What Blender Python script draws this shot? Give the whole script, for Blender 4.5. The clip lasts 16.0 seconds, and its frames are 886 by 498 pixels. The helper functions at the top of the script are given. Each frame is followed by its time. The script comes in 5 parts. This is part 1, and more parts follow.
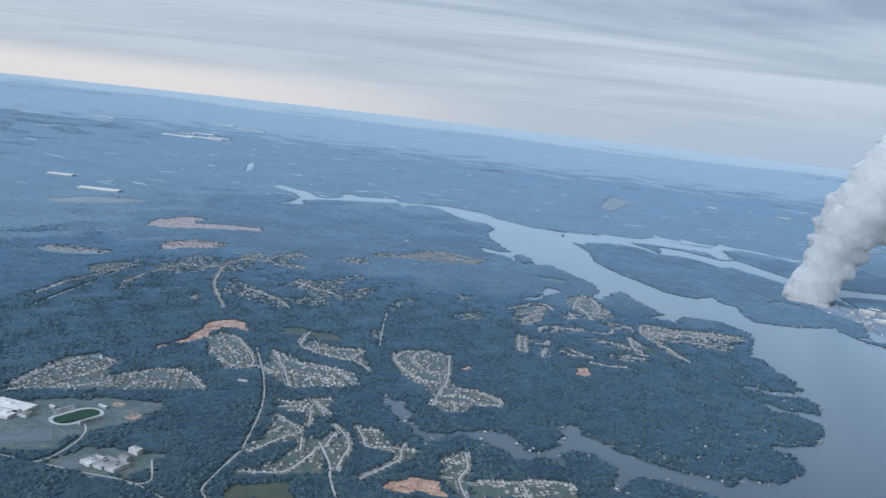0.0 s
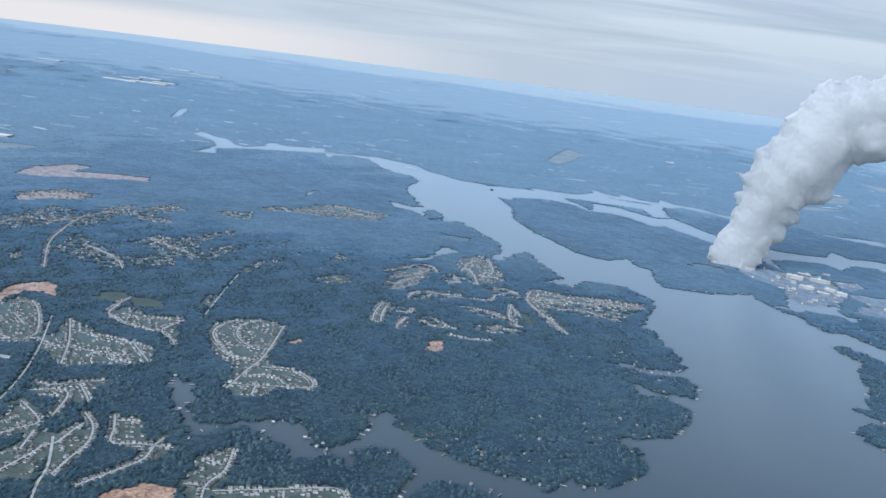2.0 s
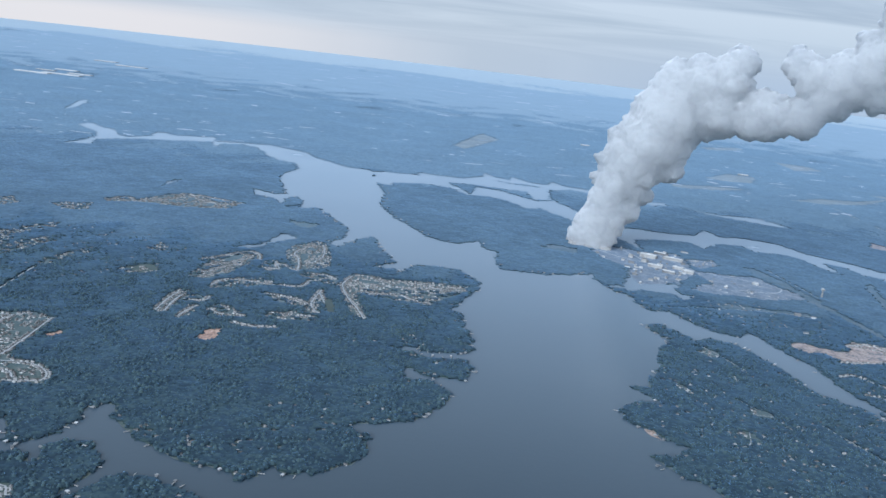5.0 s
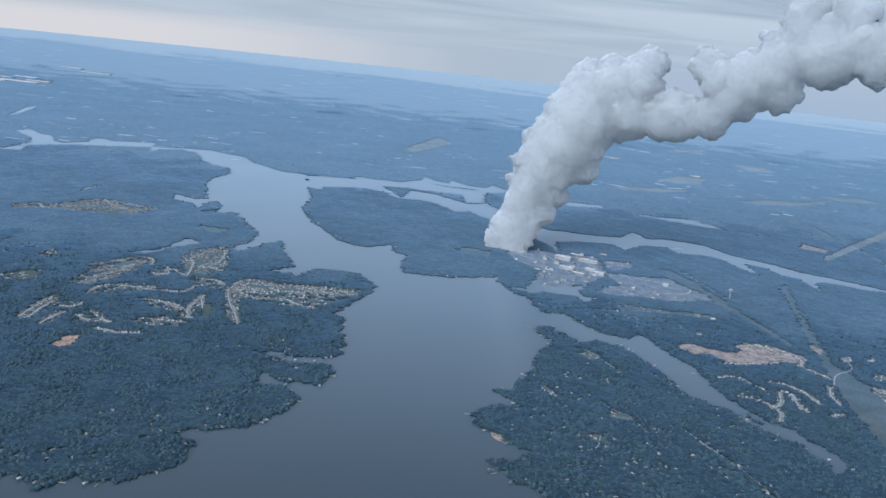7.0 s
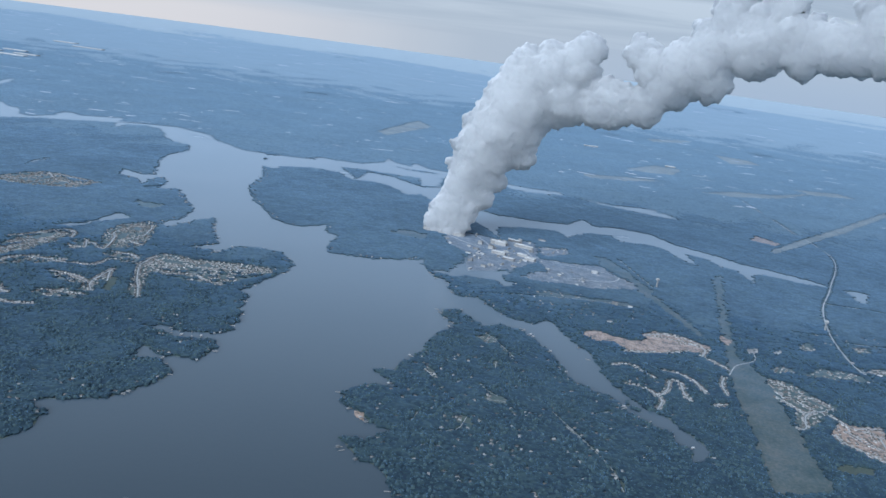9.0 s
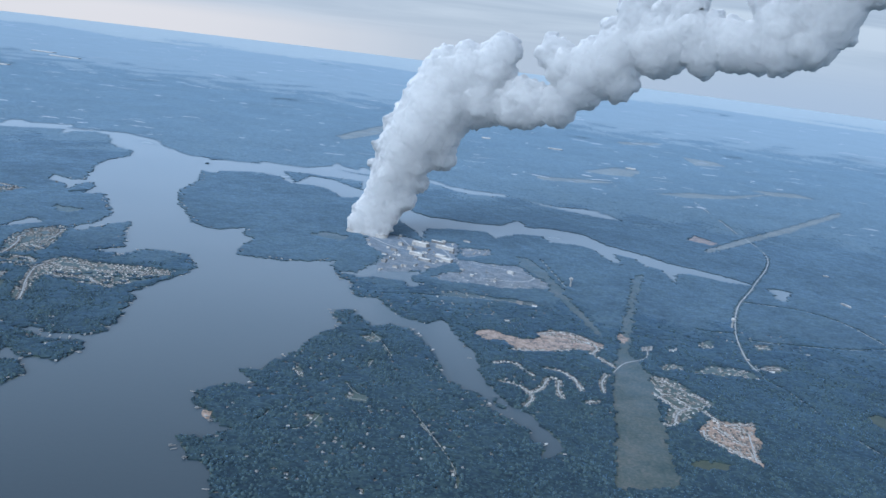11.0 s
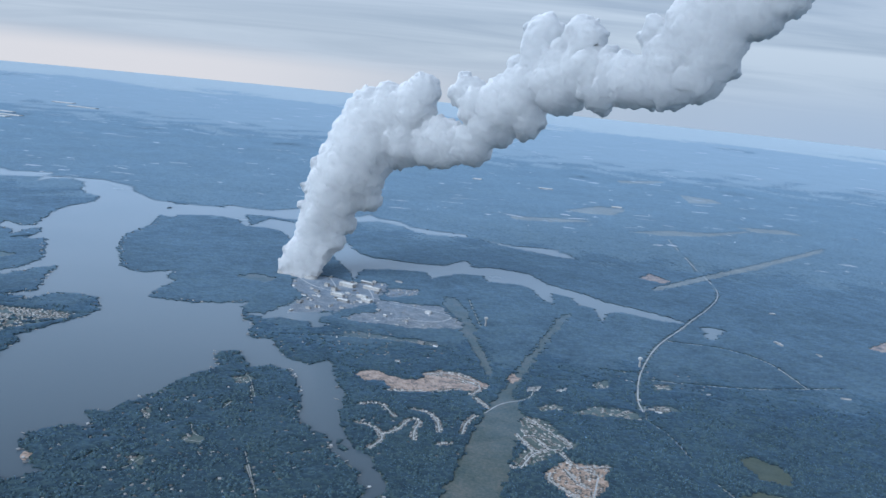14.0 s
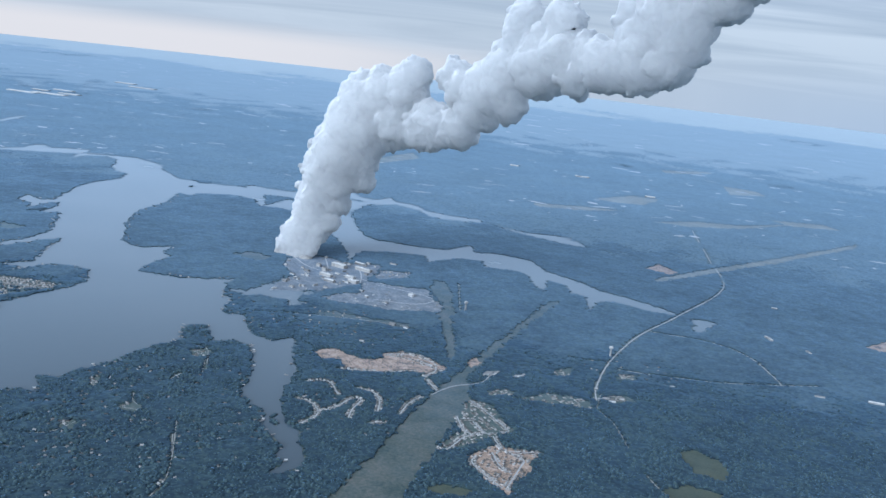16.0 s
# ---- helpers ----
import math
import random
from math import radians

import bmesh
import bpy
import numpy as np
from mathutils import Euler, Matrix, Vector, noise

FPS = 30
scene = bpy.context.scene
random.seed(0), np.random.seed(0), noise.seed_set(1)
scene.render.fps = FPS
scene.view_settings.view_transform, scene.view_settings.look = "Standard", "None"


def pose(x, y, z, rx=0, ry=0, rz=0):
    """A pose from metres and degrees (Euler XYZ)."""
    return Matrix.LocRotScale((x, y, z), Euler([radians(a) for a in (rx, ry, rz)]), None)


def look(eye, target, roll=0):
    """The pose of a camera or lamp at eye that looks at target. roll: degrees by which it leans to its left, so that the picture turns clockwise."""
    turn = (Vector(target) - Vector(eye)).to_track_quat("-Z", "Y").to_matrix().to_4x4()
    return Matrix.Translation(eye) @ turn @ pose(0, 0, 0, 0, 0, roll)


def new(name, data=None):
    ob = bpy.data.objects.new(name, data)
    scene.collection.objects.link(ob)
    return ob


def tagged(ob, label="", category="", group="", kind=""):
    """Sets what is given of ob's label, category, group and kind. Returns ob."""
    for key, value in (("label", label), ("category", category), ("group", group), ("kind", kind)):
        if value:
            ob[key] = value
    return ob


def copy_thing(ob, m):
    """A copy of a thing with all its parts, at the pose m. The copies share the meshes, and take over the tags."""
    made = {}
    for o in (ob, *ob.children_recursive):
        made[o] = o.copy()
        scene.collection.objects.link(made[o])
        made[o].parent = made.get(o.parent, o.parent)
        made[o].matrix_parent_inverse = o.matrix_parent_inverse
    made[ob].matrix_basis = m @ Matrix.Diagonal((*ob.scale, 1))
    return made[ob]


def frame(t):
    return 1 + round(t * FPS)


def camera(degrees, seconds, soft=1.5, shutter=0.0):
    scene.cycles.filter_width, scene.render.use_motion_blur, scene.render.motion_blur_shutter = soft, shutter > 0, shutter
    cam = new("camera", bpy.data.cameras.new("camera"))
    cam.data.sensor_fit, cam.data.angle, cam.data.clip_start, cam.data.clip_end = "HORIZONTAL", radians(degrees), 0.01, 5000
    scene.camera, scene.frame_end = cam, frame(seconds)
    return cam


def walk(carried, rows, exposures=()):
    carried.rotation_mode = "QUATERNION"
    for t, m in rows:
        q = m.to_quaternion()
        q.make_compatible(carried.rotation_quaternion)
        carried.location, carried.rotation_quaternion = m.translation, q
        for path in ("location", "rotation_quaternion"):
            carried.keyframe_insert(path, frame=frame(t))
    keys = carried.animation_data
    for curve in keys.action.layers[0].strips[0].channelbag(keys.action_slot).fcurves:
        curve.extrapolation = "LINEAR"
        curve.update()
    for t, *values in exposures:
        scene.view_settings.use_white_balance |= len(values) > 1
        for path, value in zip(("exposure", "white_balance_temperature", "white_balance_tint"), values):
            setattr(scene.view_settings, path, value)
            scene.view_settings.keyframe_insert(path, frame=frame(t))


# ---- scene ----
# ---- camera ----
cam = camera(53.0, 16.0, 1.6)
PATH = [
    (0, (10.203, -6.472, 28.547), (5.106, 42.587, 20.350), 6.63),
    (0.5, (13.620, -7.068, 29.162), (8.810, 42.019, 20.959), 6.71),
    (1, (17.352, -7.029, 29.379), (12.906, 42.023, 20.765), 6.62),
    (1.1, (18.090, -4.827, 29.245), (13.616, 44.177, 20.383), 6.72),
    (1.2, (18.828, -2.626, 29.112), (14.327, 46.330, 20.001), 6.82),
    (1.3, (19.566, -0.425, 28.979), (15.038, 48.482, 19.620), 6.92),
    (1.4, (20.304, 1.777, 28.845), (15.748, 50.633, 19.238), 7.02),
    (1.5, (21.042, 3.978, 28.712), (16.460, 52.783, 18.857), 7.12),
    (2, (24.190, 7.875, 28.757), (20.043, 56.529, 18.003), 7.49),
    (2.5, (27.251, 8.433, 28.777), (23.517, 57.051, 17.719), 7.39),
    (3, (30.442, 8.972, 29.024), (26.995, 57.545, 17.677), 7.37),
    (3.5, (33.556, 9.489, 29.267), (30.498, 58.071, 17.847), 7.29),
    (4, (36.798, 10.116, 29.620), (34.042, 58.710, 18.174), 7.11),
    (6.5, (52.810, 13.117, 30.707), (50.624, 61.904, 19.978), 6.08),
    (7, (55.864, 13.415, 31.011), (53.854, 62.179, 20.146), 6.21),
    (7.5, (58.763, 13.565, 31.333), (56.776, 62.298, 20.328), 6.37),
    (8, (61.687, 13.422, 31.745), (59.641, 62.118, 20.588), 6.85),
    (8.5, (64.679, 13.375, 32.127), (62.457, 61.979, 20.604), 7.48),
    (9, (67.861, 13.802, 32.135), (65.400, 62.339, 20.386), 7.68),
    (11.5, (84.154, 15.122, 33.278), (81.352, 63.800, 22.206), 6.57),
    (12, (87.237, 15.405, 33.622), (84.033, 64.322, 23.777), 5.53),
    (12.5, (90.352, 16.083, 33.705), (87.009, 65.144, 24.659), 5.29),
    (13, (93.558, 16.505, 34.115), (89.829, 65.553, 25.149), 5.27),
    (13.5, (96.713, 17.050, 34.425), (92.462, 66.059, 25.475), 5.16),
    (14, (100.019, 17.578, 34.541), (94.533, 66.383, 25.161), 5.78),
    (14.5, (103.243, 18.107, 34.691), (95.463, 66.441, 24.530), 6.52),
    (15, (106.352, 18.402, 34.958), (97.223, 66.420, 24.422), 6.65),
    (15.5, (109.447, 18.890, 35.278), (100.216, 66.882, 24.716), 6.61),
    (16, (112.630, 19.234, 35.469), (103.399, 67.236, 24.954), 6.48),
]

walk(cam, [(t, look(eye, target, roll)) for t, eye, target, roll in PATH], [(0.0, 0.63, 5180, 6), (1.2, 0.66, 5170, 6), (2.5, 0.84, 5080, 6), (4.0, 0.84, 5060, 6), (6.5, 0.55, 5040, 6), (9.0, 0.57, 5020, 6), (11.5, 0.67, 4950, 6), (14.0, 0.6, 4960, 6), (16.0, 0.71, 4950, 6)])
# ---- sky, sun and haze ----
# The place is a model at about 1:33: one unit stands for some 33 m of country.
SUN_HEIGHT, SUN_TURN = 30.0, 212.0      # degrees: elevation, compass turn


def nodes_of(tree):
    tree.nodes.clear()
    def add(kind, **sets):
        n = tree.nodes.new(kind)
        for k, v in sets.items():
            if k in n.inputs:
                n.inputs[k].default_value = v
            else:
                setattr(n, k, v)
        return n
    return add, tree.links.new


world = bpy.data.worlds.new("sky")
scene.world = world
world.use_nodes = True
add, link = nodes_of(world.node_tree)
sky = add("ShaderNodeTexSky", sky_type="NISHITA", sun_disc=False, sun_elevation=radians(SUN_HEIGHT), sun_rotation=radians(SUN_TURN))
way = add("ShaderNodeTexCoord")
split = add("ShaderNodeSeparateXYZ")
link(way.outputs["Generated"], split.inputs[0])
up = add("ShaderNodeMath", operation="MAXIMUM")
link(split.outputs["Z"], up.inputs[0])
up.inputs[1].default_value = 0.0
lift = add("ShaderNodeMath", operation="ADD")
link(up.outputs[0], lift.inputs[0])
lift.inputs[1].default_value = 0.06
deck = add("ShaderNodeVectorMath", operation="DIVIDE")
both = add("ShaderNodeCombineXYZ")
for k in range(3):
    link(lift.outputs[0], both.inputs[k])
link(way.outputs["Generated"], deck.inputs[0])
link(both.outputs[0], deck.inputs[1])
streak = add("ShaderNodeMapping")
streak.inputs["Scale"].default_value = (0.19, 0.40, 0.0)
streak.inputs["Rotation"].default_value = (0, 0, radians(-14))
link(deck.outputs[0], streak.inputs["Vector"])
cloud = add("ShaderNodeTexNoise", Scale=1.0, Detail=8.0, Roughness=0.57, Distortion=0.9)
link(streak.outputs[0], cloud.inputs["Vector"])
tone = add("ShaderNodeValToRGB")
tone.color_ramp.elements[0].position, tone.color_ramp.elements[1].position = 0.39, 0.60
tone.color_ramp.elements[0].color = (0.215, 0.224, 0.238, 1)
tone.color_ramp.elements[1].color = (0.468, 0.438, 0.402, 1)
link(cloud.outputs["Fac"], tone.inputs[0])
# towards the horizon the deck closes to an even pale grey
pale = add("ShaderNodeMix", data_type="RGBA")
low = add("ShaderNodeMapRange")
low.inputs["From Min"].default_value, low.inputs["From Max"].default_value = 0.0, 0.16
low.inputs["To Min"].default_value, low.inputs["To Max"].default_value = 0.85, 0.0
link(split.outputs["Z"], low.inputs["Value"])
link(low.outputs[0], pale.inputs["Factor"])
link(tone.outputs[0], pale.inputs["A"])
pale.inputs["B"].default_value = (0.392, 0.372, 0.349, 1)
# the east is dulled by haze up to a few degrees
east = add("ShaderNodeMapRange", interpolation_type="SMOOTHSTEP")
east.inputs["From Min"].default_value, east.inputs["From Max"].default_value = -0.12, 0.34
link(split.outputs["X"], east.inputs["Value"])
haze_veil = add("ShaderNodeMapRange", interpolation_type="SMOOTHSTEP")
haze_veil.inputs["From Min"].default_value, haze_veil.inputs["From Max"].default_value = 0.075, -0.03
link(split.outputs["Z"], haze_veil.inputs["Value"])
dull = add("ShaderNodeMath", operation="MULTIPLY")
link(east.outputs[0], dull.inputs[0])
link(haze_veil.outputs[0], dull.inputs[1])
hazed = add("ShaderNodeMix", data_type="RGBA")
link(dull.outputs[0], hazed.inputs["Factor"])
link(pale.outputs["Result"], hazed.inputs["A"])
hazed.inputs["B"].default_value = (0.315, 0.328, 0.345, 1)
# low in the west the sun breaks through under the deck
west = add("ShaderNodeVectorMath", operation="DOT_PRODUCT")
link(way.outputs["Generated"], west.inputs[0])
west.inputs[1].default_value = (math.sin(radians(-38)), math.cos(radians(-38)), 0)
side = add("ShaderNodeMapRange", interpolation_type="SMOOTHSTEP")
side.inputs["From Min"].default_value, side.inputs["From Max"].default_value = 0.80, 0.98
link(west.outputs["Value"], side.inputs["Value"])
band = add("ShaderNodeMapRange", interpolation_type="SMOOTHSTEP")
band.inputs["From Min"].default_value, band.inputs["From Max"].default_value = 0.019, -0.008
link(split.outputs["Z"], band.inputs["Value"])
glow = add("ShaderNodeMath", operation="MULTIPLY")
link(side.outputs[0], glow.inputs[0])
link(band.outputs[0], glow.inputs[1])
warm = add("ShaderNodeMix", data_type="RGBA")
link(glow.outputs[0], warm.inputs["Factor"])
link(hazed.outputs["Result"], warm.inputs["A"])
warm.inputs["B"].default_value = (0.58, 0.475, 0.39, 1)
blend = add("ShaderNodeMix", data_type="RGBA")
blend.inputs["Factor"].default_value = 0.93
dim = add("ShaderNodeVectorMath", operation="SCALE")
dim.inputs["Scale"].default_value = 0.08
link(sky.outputs[0], dim.inputs[0])
link(dim.outputs[0], blend.inputs["A"])
link(warm.outputs["Result"], blend.inputs["B"])
shine = add("ShaderNodeBackground", Strength=1.0)
link(blend.outputs["Result"], shine.inputs["Color"])
link(shine.outputs[0], add("ShaderNodeOutputWorld").inputs["Surface"])

sun = new("sun", bpy.data.lights.new("sun", "SUN"))
sun.data.energy, sun.data.angle, sun.data.color = 1.8, radians(45), (1.0, 0.95, 0.88)
a, b = radians(SUN_TURN), radians(SUN_HEIGHT)
SUNWARD = Vector((math.sin(a) * math.cos(b), math.cos(a) * math.cos(b), math.sin(b)))
sun.matrix_world = look(SUNWARD * 300, (0, 0, 0))


# ---- materials ----
def material(name, ramp, scale=1.0, rough=0.9, metal=0.0, bump=0.0, detail=6.0, fine=0.0, spread=0.0, squash=(1, 1, 1), specular=0.3, haze_sheen=0.0, haze_veil=(0.38, 0.37, 0.625, 1.0), crowns=0.0, least=0.6):
    """A surface whose colour runs through ramp by a noise of that scale, with finer grain, and some spread from object to object."""
    m = bpy.data.materials.new(name)
    m.use_nodes = True
    add, link = nodes_of(m.node_tree)
    out = add("ShaderNodeOutputMaterial")
    bsdf = add("ShaderNodeBsdfPrincipled", Roughness=rough, Metallic=metal)
    bsdf.inputs["Specular IOR Level"].default_value = specular
    # blue sheen paints haze on: it strengthens towards grazing, distant views
    if haze_sheen:
        bsdf.inputs["Sheen Weight"].default_value, bsdf.inputs["Sheen Roughness"].default_value = haze_sheen, haze_veil[0]
        bsdf.inputs["Sheen Tint"].default_value = (*haze_veil[1:], 1)
    link(bsdf.outputs[0], out.inputs[0])
    place = add("ShaderNodeTexCoord")
    size = add("ShaderNodeMapping")
    size.inputs["Scale"].default_value = squash
    link(place.outputs["Object"], size.inputs["Vector"])
    big = add("ShaderNodeTexNoise", Scale=scale, Detail=detail, Roughness=0.6)
    link(size.outputs[0], big.inputs["Vector"])
    value = big.outputs["Fac"]
    relief = None
    if fine:
        small = add("ShaderNodeTexNoise", Scale=fine, Detail=3.0, Roughness=0.6)
        link(place.outputs["Object"], small.inputs["Vector"])
        mixed = add("ShaderNodeMath", operation="MULTIPLY_ADD")
        link(small.outputs["Fac"], mixed.inputs[0])
        mixed.inputs[1].default_value = 0.5
        half = add("ShaderNodeMath", operation="MULTIPLY")
        half.inputs[1].default_value = 0.5
        link(big.outputs["Fac"], half.inputs[0])
        link(half.outputs[0], mixed.inputs[2])
        value = mixed.outputs[0]
    if spread:
        each = add("ShaderNodeObjectInfo")
        isle = add("ShaderNodeNewGeometry")
        both = add("ShaderNodeMath", operation="ADD")
        link(each.outputs["Random"], both.inputs[0])
        link(isle.outputs["Random Per Island"], both.inputs[1])
        turn = add("ShaderNodeMath", operation="FRACT")
        link(both.outputs[0], turn.inputs[0])
        shift = add("ShaderNodeMath", operation="MULTIPLY_ADD")
        link(turn.outputs[0], shift.inputs[0])
        shift.inputs[1].default_value = spread
        link(value, shift.inputs[2])
        less = add("ShaderNodeMath", operation="SUBTRACT")
        less.inputs[1].default_value = spread / 2
        link(shift.outputs[0], less.inputs[0])
        value = less.outputs[0]
    if haze_sheen:
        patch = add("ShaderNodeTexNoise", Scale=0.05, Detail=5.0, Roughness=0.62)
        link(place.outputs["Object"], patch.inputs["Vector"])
        haze_amount = add("ShaderNodeMapRange")
        haze_amount.inputs["From Min"].default_value, haze_amount.inputs["From Max"].default_value = 0.36, 0.64
        haze_amount.inputs["To Min"].default_value, haze_amount.inputs["To Max"].default_value = least * haze_sheen, haze_sheen
        # the haze sheen is mottled at random, in patches like stands of trees
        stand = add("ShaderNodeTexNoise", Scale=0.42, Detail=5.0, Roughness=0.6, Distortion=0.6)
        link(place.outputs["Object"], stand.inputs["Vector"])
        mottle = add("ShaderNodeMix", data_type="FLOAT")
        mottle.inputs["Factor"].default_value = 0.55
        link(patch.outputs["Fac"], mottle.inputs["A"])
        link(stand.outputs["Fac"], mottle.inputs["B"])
        link(mottle.outputs["Result"], haze_amount.inputs["Value"])
        link(haze_amount.outputs[0], bsdf.inputs["Sheen Weight"])
        if crowns:
            # tree by tree: rounded crowns, shade between them painted by weaker sheen
            bend = add("ShaderNodeTexNoise", Scale=crowns * 0.6, Detail=3.0)
            link(place.outputs["Object"], bend.inputs["Vector"])
            warp = add("ShaderNodeVectorMath", operation="MULTIPLY_ADD")
            link(bend.outputs["Color"], warp.inputs[0])
            warp.inputs[1].default_value = (0.9 / crowns,) * 3
            link(place.outputs["Object"], warp.inputs[2])
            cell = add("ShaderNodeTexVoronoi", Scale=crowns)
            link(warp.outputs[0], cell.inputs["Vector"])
            gap_shade = add("ShaderNodeMapRange")
            gap_shade.inputs["From Min"].default_value, gap_shade.inputs["From Max"].default_value = 0.25, 0.75
            gap_shade.inputs["To Min"].default_value, gap_shade.inputs["To Max"].default_value = 1.0, 0.7
            link(cell.outputs["Distance"], gap_shade.inputs["Value"])
            relief = gap_shade.outputs[0]
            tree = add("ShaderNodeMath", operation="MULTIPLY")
            link(haze_amount.outputs[0], tree.inputs[0])
            link(gap_shade.outputs[0], tree.inputs[1])
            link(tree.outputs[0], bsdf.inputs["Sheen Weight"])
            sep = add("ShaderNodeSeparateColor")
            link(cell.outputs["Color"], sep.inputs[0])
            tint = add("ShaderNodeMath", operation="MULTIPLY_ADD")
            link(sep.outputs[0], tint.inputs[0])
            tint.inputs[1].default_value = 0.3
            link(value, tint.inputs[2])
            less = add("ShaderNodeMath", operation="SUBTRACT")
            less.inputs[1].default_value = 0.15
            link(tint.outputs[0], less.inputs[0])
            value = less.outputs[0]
    cr = add("ShaderNodeValToRGB")
    link(value, cr.inputs[0])
    els = cr.color_ramp.elements
    while len(els) < len(ramp):
        els.new(0.5)
    for e, (p, c) in zip(els, ramp):
        e.position, e.color = (0.5 + (p - 0.5) * 0.6 if fine else p), (*c, 1)
    link(cr.outputs[0], bsdf.inputs["Base Color"])
    if bump:
        bp = add("ShaderNodeBump", Strength=1.0, Distance=bump)
        link(relief or value, bp.inputs["Height"])
        link(bp.outputs[0], bsdf.inputs["Normal"])
    return m


# haze is painted into the woods: blue-grey bases and sheen, paler belt by belt
WOOD = material("forest canopy", [(0.3, (0.013, 0.026, 0.036)), (0.5, (0.025, 0.046, 0.056)), (0.7, (0.046, 0.072, 0.070))], scale=0.12, fine=3.5, bump=0.035, haze_sheen=0.92, crowns=2.8, haze_veil=(0.342, 0.345, 0.595, 1.0))
CROWN = material("single tree crowns", [(0.25, (0.029, 0.050, 0.064)), (0.5, (0.046, 0.077, 0.094)), (0.75, (0.070, 0.105, 0.110))], scale=0.3, fine=4.0, spread=0.42, haze_sheen=0.95, haze_veil=(0.342, 0.35, 0.595, 1.0))
MID_HAZE_WOOD = material("lightly hazed canopy beyond the lake", [(0.3, (0.020, 0.036, 0.047)), (0.5, (0.033, 0.057, 0.070)), (0.7, (0.055, 0.083, 0.084))], scale=0.10, fine=2.5, bump=0.02, haze_sheen=0.85, crowns=2.4, haze_veil=(0.385, 0.41, 0.635, 0.96))
FAR_HAZE_WOOD = material("hazed distant canopy", [(0.3, (0.030, 0.050, 0.060)), (0.5, (0.046, 0.074, 0.084)), (0.7, (0.072, 0.10, 0.10))], scale=0.06, fine=1.8, haze_sheen=0.82, crowns=1.6, least=0.72, haze_veil=(0.425, 0.45, 0.67, 0.96))
HORIZON_HAZE_WOOD = material("hazed canopy far off", [(0.3, (0.058, 0.078, 0.086)), (0.7, (0.082, 0.104, 0.108))], scale=0.02, fine=0.3, haze_sheen=0.88, least=0.85, haze_veil=(0.435, 0.50, 0.67, 0.88))
LAST_HAZE_WOOD = material("hazed canopy near the horizon", [(0.3, (0.072, 0.09, 0.098)), (0.7, (0.092, 0.11, 0.115))], scale=0.01, fine=0.1, haze_sheen=1.0, least=0.9, haze_veil=(0.46, 0.60, 0.72, 0.84))
GRASS = material("mown grass and scrub", [(0.3, (0.06, 0.08, 0.05)), (0.55, (0.11, 0.122, 0.09)), (0.75, (0.21, 0.205, 0.165))], scale=0.5, fine=3.0, haze_sheen=0.7)
LAWN = material("suburban lawn", [(0.3, (0.055, 0.075, 0.05)), (0.55, (0.105, 0.12, 0.09)), (0.75, (0.18, 0.178, 0.145))], scale=0.9, fine=4.0, haze_sheen=0.6)
FIELD = material("sports field grass", [(0.3, (0.055, 0.066, 0.038)), (0.7, (0.10, 0.108, 0.066))], scale=0.5, fine=5.0, haze_sheen=0.4)
SOIL = material("bare clay", [(0.36, (0.11, 0.09, 0.06)), (0.48, (0.38, 0.26, 0.17)), (0.66, (0.54, 0.41, 0.31))], scale=0.9, fine=4.0, bump=0.03, haze_sheen=0.6)
CLAY = material("red clay", [(0.36, (0.16, 0.10, 0.065)), (0.48, (0.44, 0.255, 0.155)), (0.66, (0.62, 0.43, 0.31))], scale=0.7, fine=4.0, bump=0.03, haze_sheen=0.5)
SCRUB = material("cleared strip", [(0.3, (0.045, 0.06, 0.04)), (0.5, (0.088, 0.095, 0.066)), (0.7, (0.14, 0.13, 0.098))], scale=0.3, fine=3.0, haze_sheen=0.75)
YARD = material("gravel and concrete yard", [(0.3, (0.10, 0.096, 0.088)), (0.5, (0.19, 0.178, 0.16)), (0.72, (0.34, 0.325, 0.30))], scale=0.6, fine=3.0, haze_sheen=0.75)
# for far fields: haze put into a paler, bluer base and sheen
HAZY_FIELD = material("far pasture, hazed pale", [(0.3, (0.11, 0.125, 0.115)), (0.5, (0.17, 0.18, 0.16)), (0.7, (0.27, 0.27, 0.24))], scale=0.12, fine=1.5, haze_sheen=0.62, haze_veil=(0.425, 0.5, 0.68, 0.92))
FAR_YARD = material("pale open ground", [(0.2, (0.28, 0.28, 0.27)), (0.5, (0.38, 0.375, 0.36)), (0.8, (0.62, 0.61, 0.60))], scale=0.02, spread=0.7, haze_sheen=0.7)
ASPHALT = material("worn grey asphalt", [(0.3, (0.10, 0.10, 0.10)), (0.7, (0.17, 0.168, 0.165))], scale=1.5, fine=6.0, haze_sheen=0.7)
ROADWAY = material("worn road", [(0.3, (0.38, 0.37, 0.355)), (0.7, (0.58, 0.57, 0.55))], scale=1.2, fine=5.0, haze_sheen=0.6)
WALL = material("house siding", [(0.2, (0.26, 0.24, 0.22)), (0.5, (0.46, 0.44, 0.42)), (0.8, (0.76, 0.75, 0.73))], scale=3.0, spread=0.6)
ROOF = material("shingle roof", [(0.2, (0.10, 0.098, 0.095)), (0.5, (0.165, 0.158, 0.152)), (0.8, (0.42, 0.41, 0.40))], scale=3.0, spread=0.7)
METAL = material("pale sheet metal", [(0.2, (0.15, 0.15, 0.15)), (0.5, (0.34, 0.34, 0.34)), (0.8, (0.78, 0.78, 0.78))], scale=0.8, rough=0.5, spread=0.5)
PALE = material("white membrane roofing", [(0.3, (0.6, 0.6, 0.59)), (0.7, (0.8, 0.8, 0.79))], scale=0.5, fine=3.0, rough=0.6)
